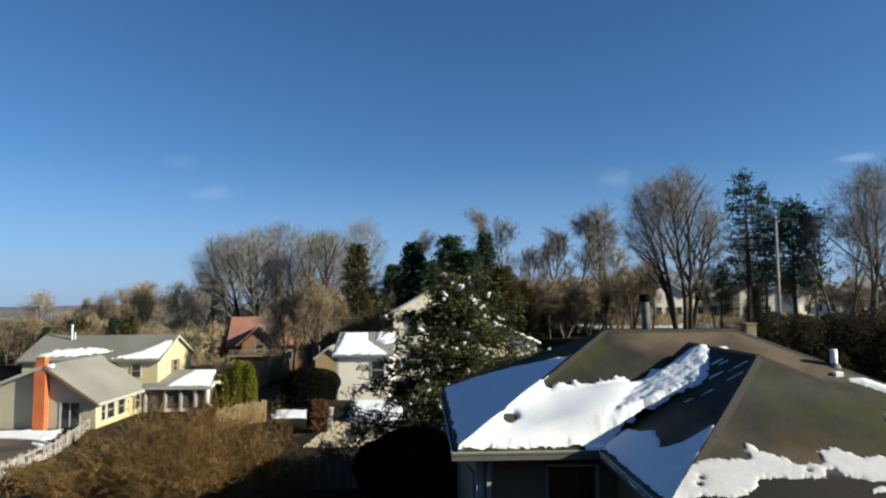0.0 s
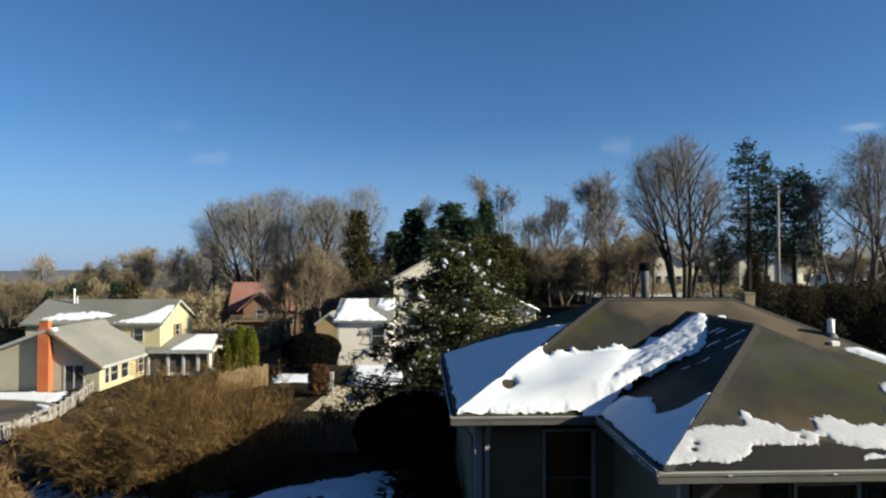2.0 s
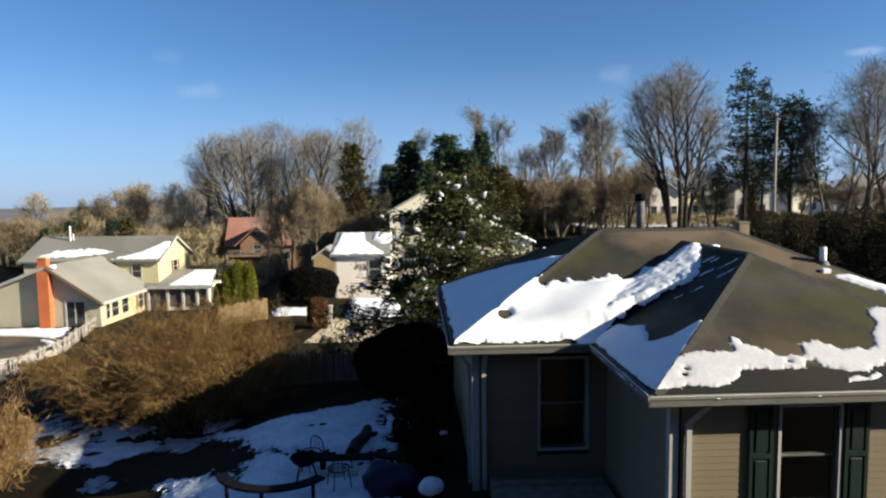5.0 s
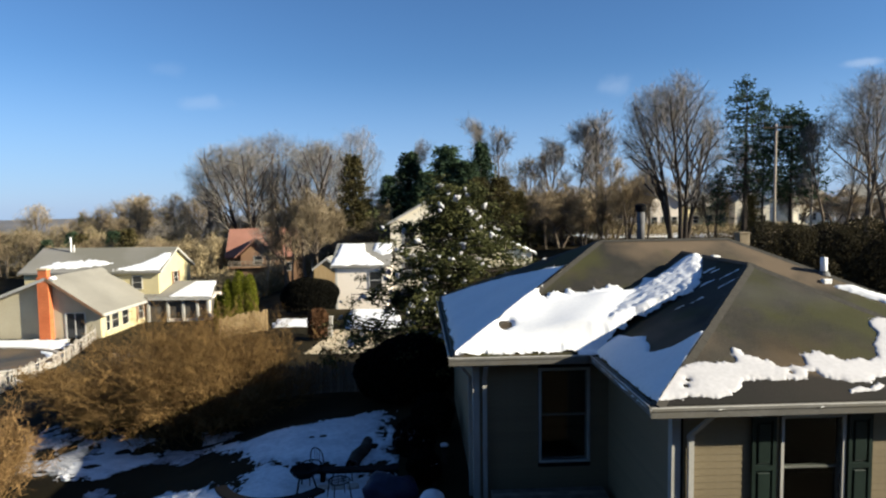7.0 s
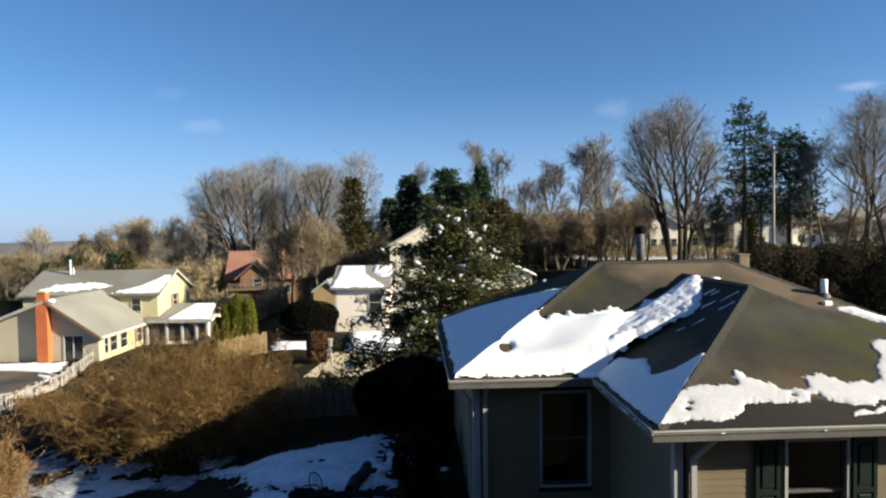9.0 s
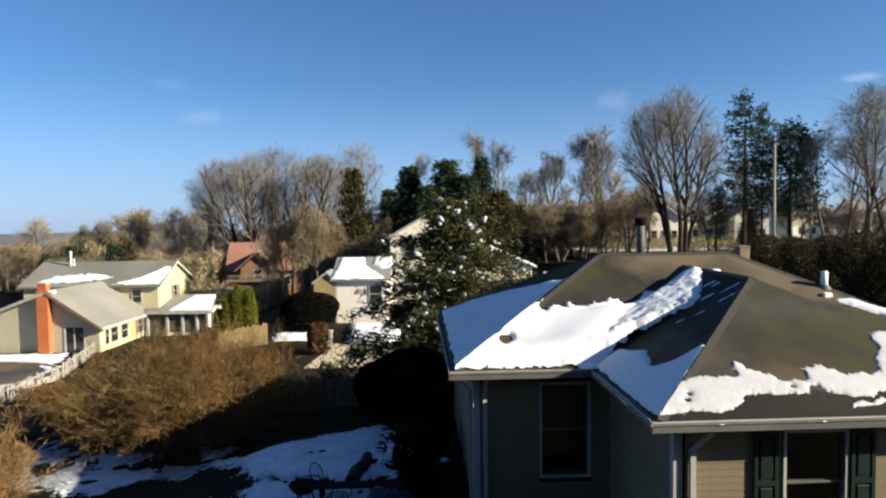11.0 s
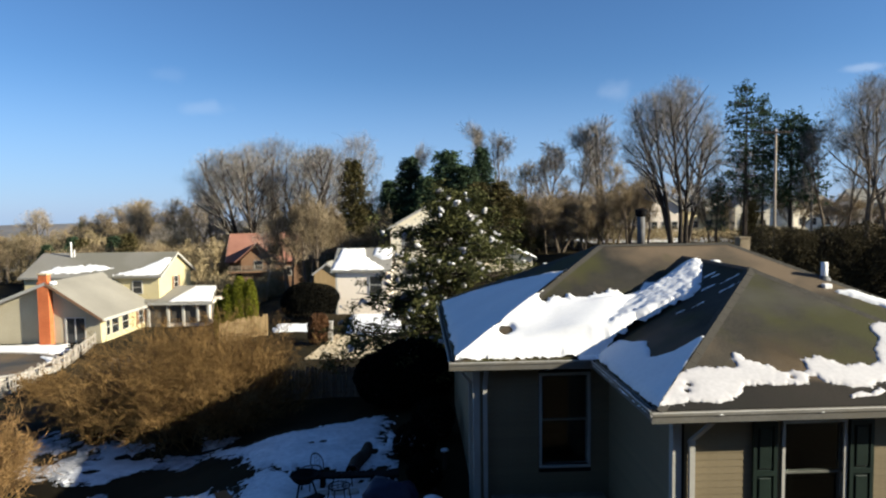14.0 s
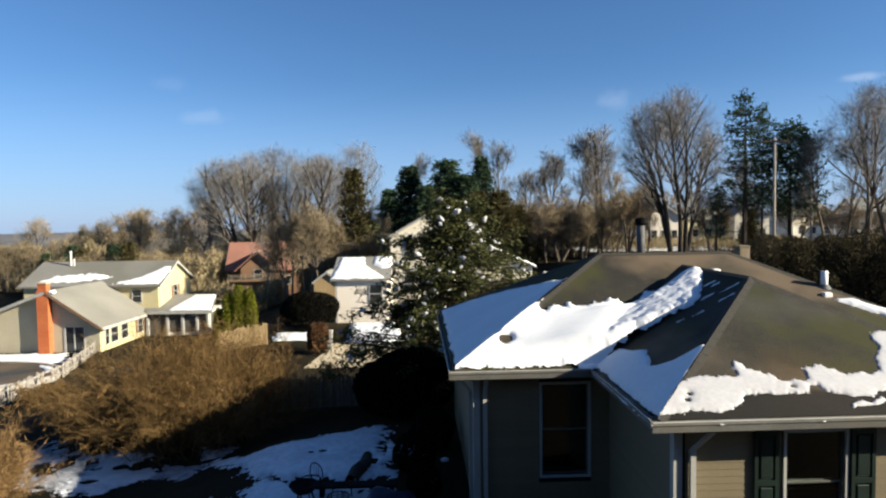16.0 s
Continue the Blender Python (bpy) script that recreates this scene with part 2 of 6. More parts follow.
M_SHINGLE_LIGHT = mat("pale_grey_shingles", (0.165, 0.158, 0.137), (0.24, 0.23, 0.20), 0.3, 12, 0.95, 0.4, 0.02)
M_SHINGLE_RED = mat("red_shingles", (0.20, 0.095, 0.068), (0.29, 0.145, 0.105), 0.3, 8, 0.95, 0.4, 0.02)
M_SIDING = mat("beige_vinyl_siding", (0.158, 0.129, 0.079), (0.202, 0.167, 0.108), 0.7, 30, 0.55, 0.15, 0.003, vary=0.05, stretch=(0.4, 0.4, 3))
# sheathing darkened so its inner faces pass for unlit rooms
M_CORE = mat("room_shade_sheathing", (0.012, 0.011, 0.01), (0.022, 0.02, 0.018), 1, 20, 0.9, spec=0.02)
M_TRIM = mat("white_trim", (0.31, 0.305, 0.285), (0.42, 0.415, 0.39), 1.5, 30, 0.5, 0.1, 0.002)
M_CASING = mat("weathered_white_casing", (0.30, 0.31, 0.30), (0.40, 0.41, 0.39), 1.5, 30, 0.5, 0.1, 0.002)
M_SASH = mat("grey_sash", (0.085, 0.088, 0.078), (0.14, 0.142, 0.128), 1.5, 30, 0.5, 0.1, 0.002)
M_GUTTER = mat("cream_gutter", (0.145, 0.141, 0.13), (0.215, 0.21, 0.193), 1.5, 20, 0.45, 0.1, 0.002, third=(0.175, 0.163, 0.135), third_scale=1.2)
M_SHUTTER = mat("dark_green_paint", (0.006, 0.013, 0.011), (0.013, 0.024, 0.019), 1.5, 30, 0.45, 0.1, 0.002)
# near-black colour stands in for the darkness inside the rooms
M_ROOM = mat("unlit_room_black", (0.002, 0.002, 0.002), (0.005, 0.005, 0.005), 1, 6, 1.0, spec=0.0)
M_PVC = mat("white_vent_pipe", (0.66, 0.66, 0.66), (0.8, 0.8, 0.8), 4, 30, 0.4, 0.1, 0.002)
M_FLUE = mat("dull_steel_flue", (0.06, 0.06, 0.062), (0.14, 0.14, 0.145), 3, 30, 0.7, 0.1, 0.002, metallic=0.25)
M_STONE = mat("tan_chimney_stone", (0.15, 0.12, 0.075), (0.24, 0.195, 0.13), 3, 20, 0.9, 0.6, 0.02)
M_BRICK = mat("orange_brick", (0.42, 0.11, 0.035), (0.56, 0.17, 0.06), 0.8, 10, 0.9, 0.4, 0.01,
              courses=(0.21, 0.075, 0.008, (0.75, 0.8, 0.85), (90, 0, 0)))
M_YELLOW = mat("pale_yellow_siding", (0.46, 0.40, 0.22), (0.53, 0.465, 0.275), 0.4, 10, 0.7, 0.1, 0.005, laps=0.2)
M_GREYGREEN = mat("grey_board_siding", (0.33, 0.295, 0.205), (0.41, 0.37, 0.265), 0.5, 10, 0.8, 0.2, 0.01, laps=0.2)
M_CREAM = mat("cream_siding", (0.66, 0.60, 0.47), (0.76, 0.70, 0.56), 0.4, 10, 0.7, 0.1, 0.005, laps=0.2)
M_PALE = mat("off_white_siding", (0.64, 0.57, 0.48), (0.74, 0.67, 0.58), 0.4, 10, 0.7, 0.1, 0.005, laps=0.2)
M_TAN = mat("tan_boards", (0.30, 0.21, 0.10), (0.40, 0.29, 0.15), 0.8, 10, 0.85, 0.3, 0.01, stretch=(4, 4, 0.5))
M_BROWNWALL = mat("brown_timber", (0.14, 0.08, 0.045), (0.22, 0.135, 0.08), 0.8, 10, 0.85, 0.3, 0.01)
M_WOODGREY = mat("weathered_wood", (0.10, 0.085, 0.065), (0.22, 0.19, 0.15), 1.0, 14, 0.9, 0.4, 0.01, vary=0.25, stretch=(5, 5, 0.6))
M_PICKET = mat("chipped_white_paint", (0.20, 0.18, 0.155), (0.46, 0.43, 0.39), 1.5, 16, 0.75, 0.3, 0.005, vary=0.18)
M_POOLCOVER = mat("dark_pool_cover", (0.03, 0.031, 0.03), (0.075, 0.07, 0.06), 0.4, 6, 0.6, 0.4, 0.03, third=(0.12, 0.09, 0.055), third_scale=0.3)
M_POOLWALL = mat("pool_wall", (0.32, 0.30, 0.27), (0.42, 0.40, 0.36), 1, 12, 0.5)
M_CONCRETE = mat("sandy_concrete", (0.48, 0.40, 0.27), (0.56, 0.48, 0.33), 0.6, 12, 0.95, 0.3, 0.01, third=(0.42, 0.33, 0.20), third_scale=0.4)
M_BARK = mat("grey_bark", (0.055, 0.042, 0.030), (0.15, 0.12, 0.09), 1.5, 12, 0.95, 0.8, 0.03, stretch=(3, 3, 0.6))
M_BARK_PALE = mat("pale_bark", (0.20, 0.16, 0.11), (0.36, 0.30, 0.22), 1.5, 12, 0.95, 0.6, 0.03, stretch=(3, 3, 0.6))
M_BARK_DARK = mat("dark_bark", (0.017, 0.013, 0.010), (0.048, 0.036, 0.027), 1.5, 12, 0.95, 0.8, 0.03, stretch=(3, 3, 0.6))
M_TWIG = leafy("grey_brown_twigs", (0.13, 0.118, 0.104), (0.25, 0.226, 0.196), 0.2, 0.9, 0)
M_TWIG_BROWN = leafy("brown_twigs", (0.13, 0.102, 0.062), (0.285, 0.226, 0.142), 0.35, 0.9, 0)
M_TWIG_BUSH = leafy("golden_brown_twigs", (0.068, 0.043, 0.016), (0.215, 0.135, 0.052), 0.1, 0.85, 0)
M_TWIG_STRAW = leafy("straw_stems", (0.10, 0.062, 0.024), (0.26, 0.165, 0.072), 0.1, 0.85, 0)
M_NEEDLE = leafy("pine_needles", (0.018, 0.033, 0.018), (0.062, 0.092, 0.05), 0.3, 0.9)
M_NEEDLE_BROWN = leafy("olive_brown_needles", (0.035, 0.036, 0.014), (0.11, 0.09, 0.036), 0.25, 0.9)
M_BRUSH = leafy("dry_brown_brush", (0.135, 0.108, 0.06), (0.285, 0.23, 0.134), 0.3, 0.95, 0)
# near-black tone: the shade lying on these shrubs is put into the colour
M_NEEDLE_DARK = leafy("shade_toned_yew_needles", (0.004, 0.004, 0.003), (0.008, 0.0075, 0.005), 0.2, 0.95)
M_HEDGE = leafy("olive_brown_hedge", (0.020, 0.018, 0.010), (0.055, 0.046, 0.026), 0.35, 1.0)
M_LEAF = leafy("evergreen_leaves", (0.014, 0.019, 0.008), (0.10, 0.102, 0.036), 0.1, 0.85)
M_ARBOR = leafy("yellow_green_cedar", (0.055, 0.065, 0.006), (0.21, 0.215, 0.018), 0.12, 0.9)
M_RUSSET = leafy("russet_leaves", (0.05, 0.026, 0.012), (0.16, 0.085, 0.042), 0.1)
M_POLE = mat("weathered_pole", (0.20, 0.17, 0.13), (0.34, 0.29, 0.23), 2, 14, 0.9, 0.4, 0.01, stretch=(4, 4, 0.4))
M_IRON = mat("black_iron", (0.003, 0.003, 0.0035), (0.008, 0.008, 0.009), 4, 40, 0.8, spec=0.08)
M_TARP = mat("navy_tarpaulin", (0.004, 0.005, 0.022), (0.010, 0.012, 0.045), 2, 12, 0.45, 0.3, 0.02)
M_SCREEN = mat("shaded_screen", (0.05, 0.045, 0.04), (0.11, 0.10, 0.085), 1, 8, 0.8)

M_GLASS = bpy.data.materials.new("window_glass")
M_GLASS.use_nodes = True
g = M_GLASS.node_tree.nodes["Principled BSDF"]
g.inputs["Base Color"].default_value, g.inputs["Roughness"].default_value = (0.5, 0.54, 0.54, 1), 0.03
g.inputs["Transmission Weight"].default_value, g.inputs["IOR"].default_value = 1.0, 1.45


# ================= building helpers =================
def mesh_of(name, bm, material, smooth=False):
    me = bpy.data.meshes.new(name)
    bmesh.ops.recalc_face_normals(bm, faces=bm.faces)
    if smooth:
        for f in bm.faces:
            f.smooth = True
    bm.to_mesh(me)
    bm.free()
    me.materials.append(material)
    return me


def part(name, bm, material, parent, label="", smooth=False):
    ob = new(name, mesh_of(name, bm, material, smooth))
    ob.parent = parent
    return tagged(ob, label)


def raw_part(name, verts, faces, material, parent, label="", smooth=False):
    me = bpy.data.meshes.new(name)
    me.from_pydata(verts, [], faces)
    me.materials.append(material)
    if smooth:
        me.polygons.foreach_set("use_smooth", [True] * len(me.polygons))
    ob = new(name, me)
    ob.parent = parent
    return tagged(ob, label)


def thing(name, m, label, category, group="", kind=""):
    ob = new(name)
    ob.matrix_world = m
    return tagged(ob, label, category, group, kind)


def box(bm, x0, x1, y0, y1, z0, z1):
    v = [bm.verts.new(p) for p in ((x0, y0, z0), (x1, y0, z0), (x1, y1, z0), (x0, y1, z0), (x0, y0, z1), (x1, y0, z1), (x1, y1, z1), (x0, y1, z1))]
    for f in ((0, 3, 2, 1), (4, 5, 6, 7), (0, 1, 5, 4), (1, 2, 6, 5), (2, 3, 7, 6), (3, 0, 4, 7)):
        bm.faces.new([v[i] for i in f])


def boxes(*rows):
    bm = bmesh.new()
    for r in rows:
        box(bm, *r)
    return bm


def soft_box(x0, x1, y0, y1, z0, z1, r=0.01):
    bm = boxes((x0, x1, y0, y1, z0, z1))
    bmesh.ops.bevel(bm, geom=bm.edges[:], offset=r, segments=1, affect="EDGES")
    return bm


def slab(bm, pts, drop):
    """A plate: the polygon pts and the same pushed by drop."""
    drop = Vector(drop)
    top = [bm.verts.new(p) for p in pts]
    low = [bm.verts.new(Vector(p) + drop) for p in pts]
    bm.faces.new(top)
    bm.faces.new(low[::-1])
    k = len(pts)
    for i in range(k):
        bm.faces.new((top[i], low[i], low[(i + 1) % k], top[(i + 1) % k]))


def plate(pts, drop):
    bm = bmesh.new()
    slab(bm, pts, drop)
    return bm


def tube(bm, p0, p1, r0, r1, k=10):
    p0, p1 = Vector(p0), Vector(p1)
    q = (p1 - p0).to_track_quat("Z", "Y")
    a = [bm.verts.new(p0 + q @ Vector((r0 * math.cos(6.28319 * i / k), r0 * math.sin(6.28319 * i / k), 0))) for i in range(k)]
    b = [bm.verts.new(p1 + q @ Vector((r1 * math.cos(6.28319 * i / k), r1 * math.sin(6.28319 * i / k), 0))) for i in range(k)]
    for i in range(k):
        bm.faces.new((a[i], a[(i + 1) % k], b[(i + 1) % k], b[i]))
    bm.faces.new(a[::-1])
    bm.faces.new(b)


def tubes(*rows):
    bm = bmesh.new()
    for r in rows:
        tube(bm, *r)
    return bm


def S(a, b, v):
    t = min(1.0, max(0.0, (v - a) / (b - a)))
    return t * t * (3 - 2 * t)


def G(x, y):
    """Height of the ground."""
    r = math.hypot(x, y)
    z = -1.9 * S(20, 33, y) * S(4, -4, x) - 2.4 * S(-11, -23, x) * S(14, 30, y)
    z += 1.2 * S(45, 95, y) * S(0, 16, x)
    z -= 0.5 * S(16, 20, y) * S(2, -4, x) * S(26, 21, y)
    z -= 1.2 * S(-3.4, -8.6, x) * S(27, 19, y)
    left = S(10, -40, x - 0.1 * y)
    z += (-22 * S(110, 420, r) * left - 8 * S(130, 500, r))
    z += 9 * S(1300, 2300, r) * (0.75 + 0.25 * math.sin(x * 0.004)) - 20 * S(2500, 3800, r)
    return z + 0.05 * noise.noise((x * 0.35, y * 0.35, 3.0))


# ================= ground =================
def build_ground():
    radii = [0.0] + [1.5 * 1.062 ** i for i in range(132)]
    around = 200
    verts, faces = [(0, 0, G(0, 0))], []
    for r in radii[1:]:
        for k in range(around):
            a = 2 * math.pi * k / around
            x, y = r * math.sin(a), r * math.cos(a)
            verts.append((x, y, G(x, y)))
    for k in range(around):
        faces.append((0, 1 + (k + 1) % around, 1 + k))
    for i in range(len(radii) - 2):
        p, q = 1 + i * around, 1 + (i + 1) * around
        for k in range(around):
            faces.append((p + k, p + (k + 1) % around, q + (k + 1) % around, q + k))
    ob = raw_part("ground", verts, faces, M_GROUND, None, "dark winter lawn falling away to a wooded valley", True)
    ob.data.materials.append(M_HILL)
    # beyond 170 m the ground takes the haze-tinted colour
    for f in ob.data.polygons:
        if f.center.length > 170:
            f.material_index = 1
    tagged(ob, category="ground", kind="structure")


build_ground()


# ================= the hip-roofed house next door =================
HOUSE = pose(0.16, 11.89, 0.0, 0, 0, 2.41)
house = thing("house", HOUSE, "single-storey beige house with brown shingled hip roof and a front wing", "house")
EAVE, PITCH = 3.10, 0.49
MW, MD = 11.21, 7.90            # main roof along and across
WX0, WX1, WP = 2.70, 9.00, 3.18  # wing: its eaves and how far it stands forward
RZ = EAVE + PITCH * MD / 2
WA = 3.39
WK = WA / ((WX1 - WX0) / 2)   # the wing's side slopes are a little steeper than its front
WZ = EAVE + PITCH * WA
OVER = 0.42


def slope(label, *pts):
    part("roof_slope", plate(pts, (0, 0, -0.09)), M_SHINGLE, house, label)


h2 = MD / 2
slope("brown asphalt shingles", (0, 0, EAVE), (MW, 0, EAVE), (MW - h2, h2, RZ), (h2, h2, RZ))
slope("brown asphalt shingles", (MW, MD, EAVE), (0, MD, EAVE), (h2, h2, RZ), (MW - h2, h2, RZ))
slope("brown asphalt shingles in shade", (0, MD, EAVE), (0, 0, EAVE), (h2, h2, RZ))
slope("brown asphalt shingles", (MW, 0, EAVE), (MW, MD, EAVE), (MW - h2, h2, RZ))
wm = (WX0 + WX1) / 2
slope("brown mossy asphalt shingles", (WX0, -WP, EAVE), (WX1, -WP, EAVE), (wm, WA - WP, WZ))
slope("brown asphalt shingles in shade", (WX0, 0, EAVE), (WX0, -WP, EAVE), (wm, WA - WP, WZ), (wm, WA, WZ))
slope("brown asphalt shingles", (WX1, -WP, EAVE), (WX1, 0, EAVE), (wm, WA, WZ), (wm, WA - WP, WZ))


cap_bm = bmesh.new()
for y, up in ((0.0, 0.0145), (0.30, 0.012)):
    for x, z in ((-0.11, up - 0.047), (0.0, up), (0.11, up - 0.047)):
        cap_bm.verts.new((x, y, z))
        cap_bm.verts.new((x, y, z - 0.005))
cap_bm.verts.ensure_lookup_table()
for a, b, c, d in ((0, 2, 8, 6), (2, 4, 10, 8), (1, 7, 9, 3), (3, 9, 11, 5), (0, 1, 3, 2), (2, 3, 5, 4), (0, 6, 7, 1), (4, 5, 11, 10), (6, 8, 9, 7), (8, 10, 11, 9)):
    cap_bm.faces.new([cap_bm.verts[k] for k in (a, b, c, d)])
CAP = mesh_of("ridge_cap", cap_bm, M_CAP)


def caps(p0, p1):
    """Overlapping cap shingles along a hip or a ridge."""
    p0, p1 = Vector(p0), Vector(p1)
    d = (p1 - p0).normalized()
    side = d.cross(Vector((0, 0, 1))).normalized()
    up = side.cross(d)
    turn = Matrix((side, d, up)).transposed().to_4x4()
    count = max(2, int((p1 - p0).length / 0.26))
    for i in range(count):
        ob = new("ridge_cap", CAP)
        ob.parent = house
        ob.matrix_local = Matrix.Translation(p0 + (p1 - p0) * (i / count)) @ turn


for a, b in (((0, 0, EAVE), (h2, h2, RZ)), ((0, MD, EAVE), (h2, h2, RZ)), ((h2, h2, RZ), (MW - h2, h2, RZ)), ((MW, 0, EAVE), (MW - h2, h2, RZ)),
             ((WX0, -WP, EAVE), (wm, WA - WP, WZ)), ((WX1, -WP, EAVE), (wm, WA - WP, WZ)), ((wm, WA - WP, WZ), (wm, WA, WZ))):
    caps(a, b)

# fascia, soffit and gutters along the eaves in view
FZ0, FZ1 = 2.90, 3.03
for r in ((0.03, WX0 + 0.03, 0.0, 0.03, FZ0, FZ1), (0.0, 0.03, 0.0, MD, FZ0, FZ1), (WX0, WX0 + 0.03, -WP + 0.03, 0.0, FZ0, FZ1),
          (WX0, WX1, -WP, -WP + 0.03, FZ0, FZ1), (WX1 - 0.03, WX1, -WP + 0.03, 0.0, FZ0, FZ1), (WX1, MW, 0, 0.03, FZ0, FZ1),
          (MW - 0.03, MW, 0.03, MD, FZ0, FZ1), (0.03, MW - 0.03, MD - 0.03, MD, FZ0, FZ1)):
    part("fascia", boxes(r), M_TRIM, house)
for r in ((0.03, MW - 0.03, 0.03, OVER + 0.05, FZ0 + 0.01, FZ0 + 0.03), (0.03, OVER + 0.05, OVER + 0.05, MD - 0.03, FZ0 + 0.01, FZ0 + 0.03),
          (WX0 + 0.03, WX0 + OVER + 0.05, -WP + OVER + 0.05, 0.03, FZ0 + 0.01, FZ0 + 0.03), (WX0 + 0.03, WX1 - 0.03, -WP + 0.03, -WP + OVER + 0.05, FZ0 + 0.01, FZ0 + 0.03)):
    part("soffit", boxes(r), M_TRIM, house)


def gutter(p0, p1, out):
    """An open channel that hangs on the fascia."""
    p0, p1, out = Vector(p0), Vector(p1), Vector(out)
    prof = ((0, 0.0), (0, -0.15), (0.065, -0.15), (0.085, -0.06), (0.10, -0.035), (0.10, 0.0), (0.088, 0.0), (0.088, -0.03), (0.072, -0.06), (0.055, -0.14), (0.012, -0.14), (0.012, 0.0))
    bm = bmesh.new()
    ring = []
    for p in (p0, p1):
        ring.append([bm.verts.new(p + out * a + Vector((0, 0, c))) for a, c in prof])
    k = len(prof)
    for i in range(k):
        bm.faces.new((ring[0][i], ring[0][(i + 1) % k], ring[1][(i + 1) % k], ring[1][i]))
    bm.faces.new(ring[0][::-1])
    bm.faces.new(ring[1])
    g = part("gutter", bm, M_GUTTER, house)
    # the rolled rim gets the paler trim colour as a painted highlight
    part("rim", tubes((p0 + out * 0.095 + Vector((0, 0, 0.006)), p1 + out * 0.095 + Vector((0, 0, 0.006)), 0.011, 0.011, 8)), M_TRIM, g, "rolled gutter rim coloured paler for its highlight")


GZ = 3.082
gutter((-0.10, -0.003, GZ), (WX0 - 0.10, -0.003, GZ), (0, -1, 0))
gutter((-0.003, 0.0, GZ), (-0.003, MD, GZ), (-1, 0, 0))
gutter((WX0 - 0.003, -WP, GZ), (WX0 - 0.003, -0.10, GZ), (-1, 0, 0))
gutter((WX0 - 0.10, -WP - 0.003, GZ), (WX1, -WP - 0.003, GZ), (0, -1, 0))

# walls with openings and lapped siding boards
LAP = 0.106
board_cache = {}


def board_mesh(length):
    key = round(length, 3)
    if key not in board_cache:
        bm = bmesh.new()
        prof = ((0, 0), (-0.009, 0.0), (-0.010, 0.004), (-0.005, LAP + 0.004), (0, LAP + 0.004))
        a = [bm.verts.new((0, p[0], p[1])) for p in prof]
        b = [bm.verts.new((key, p[0], p[1])) for p in prof]
        for i in range(5):
            bm.faces.new((a[i], a[(i + 1) % 5], b[(i + 1) % 5], b[i]))
        bm.faces.new(a[::-1])
        bm.faces.new(b)
        board_cache[key] = mesh_of("siding_board", bm, M_SIDING)
    return board_cache[key]


siding_jobs = []
WALL_AT = {}


def wall(p0, length, turn, openings, height=2.87, label=""):
    """A wall along local x from p0, its outer face at y = 0, turned about z. openings: x0, x1, z0, z1."""
    m = pose(*p0, 0, 0, turn)
    bm = bmesh.new()
    x = 0.0
    for x0, x1, z0, z1 in openings:
        box(bm, x, x0, 0, 0.15, -0.3, height)
        box(bm, x0, x1, 0, 0.15, -0.3, z0)
        box(bm, x0, x1, 0, 0.15, z1, height)
        x = x1
    box(bm, x, length, 0, 0.15, -0.3, height)
    ob = part("wall", bm, M_CORE, house, label)
    ob.matrix_local = m
    WALL_AT[ob] = m
    siding_jobs.append((ob, length, openings, height))
    return ob


WIN_A = (1.33, 2.27, 0.85, 2.68)
WIN_B = (1.69, 2.60, 1.16, 2.72)
wall_recess = wall((OVER, OVER, 0), 2.70, 0, [WIN_A], label="beige lapped siding in deep shade")
wall((WX0 + OVER, OVER - 0.004, 0), 2.77 + OVER, -90, [], label="beige lapped siding in shade")

wall_front = wall((WX0 + OVER + 0.004, -WP + OVER, 0), WX1 - WX0 - 2 * OVER, 0, [WIN_B], label="sunlit beige lapped vinyl siding")
wall_left = wall((OVER, MD - OVER, 0), MD - 2 * OVER - 0.004, -90, [], label="beige lapped siding in shade")
part("back_wall", boxes((OVER + 0.16, MW - OVER, MD - OVER - 0.15, MD - OVER, -0.3, 2.87), (MW - OVER - 0.15, MW - OVER, OVER, MD - OVER - 0.16, -0.3, 2.87),
                        (WX1 - OVER - 0.15, WX1 - OVER, -WP + OVER + 0.16, OVER, -0.3, 2.87), (WX1 - OVER + 0.01, MW - OVER - 0.16, OVER, OVER + 0.15, -0.3, 2.87)), M_CORE, house)
part("inner_wall", boxes((OVER + 0.2, 8.6, 3.4, 3.5, 0, 2.85), (3.3, 3.4, 0.6, 3.3, 0, 2.85), (3.3, 9.0, 0.5, 0.58, 0, 2.85)), M_ROOM, house, "room walls coloured near-black to read as unlit")
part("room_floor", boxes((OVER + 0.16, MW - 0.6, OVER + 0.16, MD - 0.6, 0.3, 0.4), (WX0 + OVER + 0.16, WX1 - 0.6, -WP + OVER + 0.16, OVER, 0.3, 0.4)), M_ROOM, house)


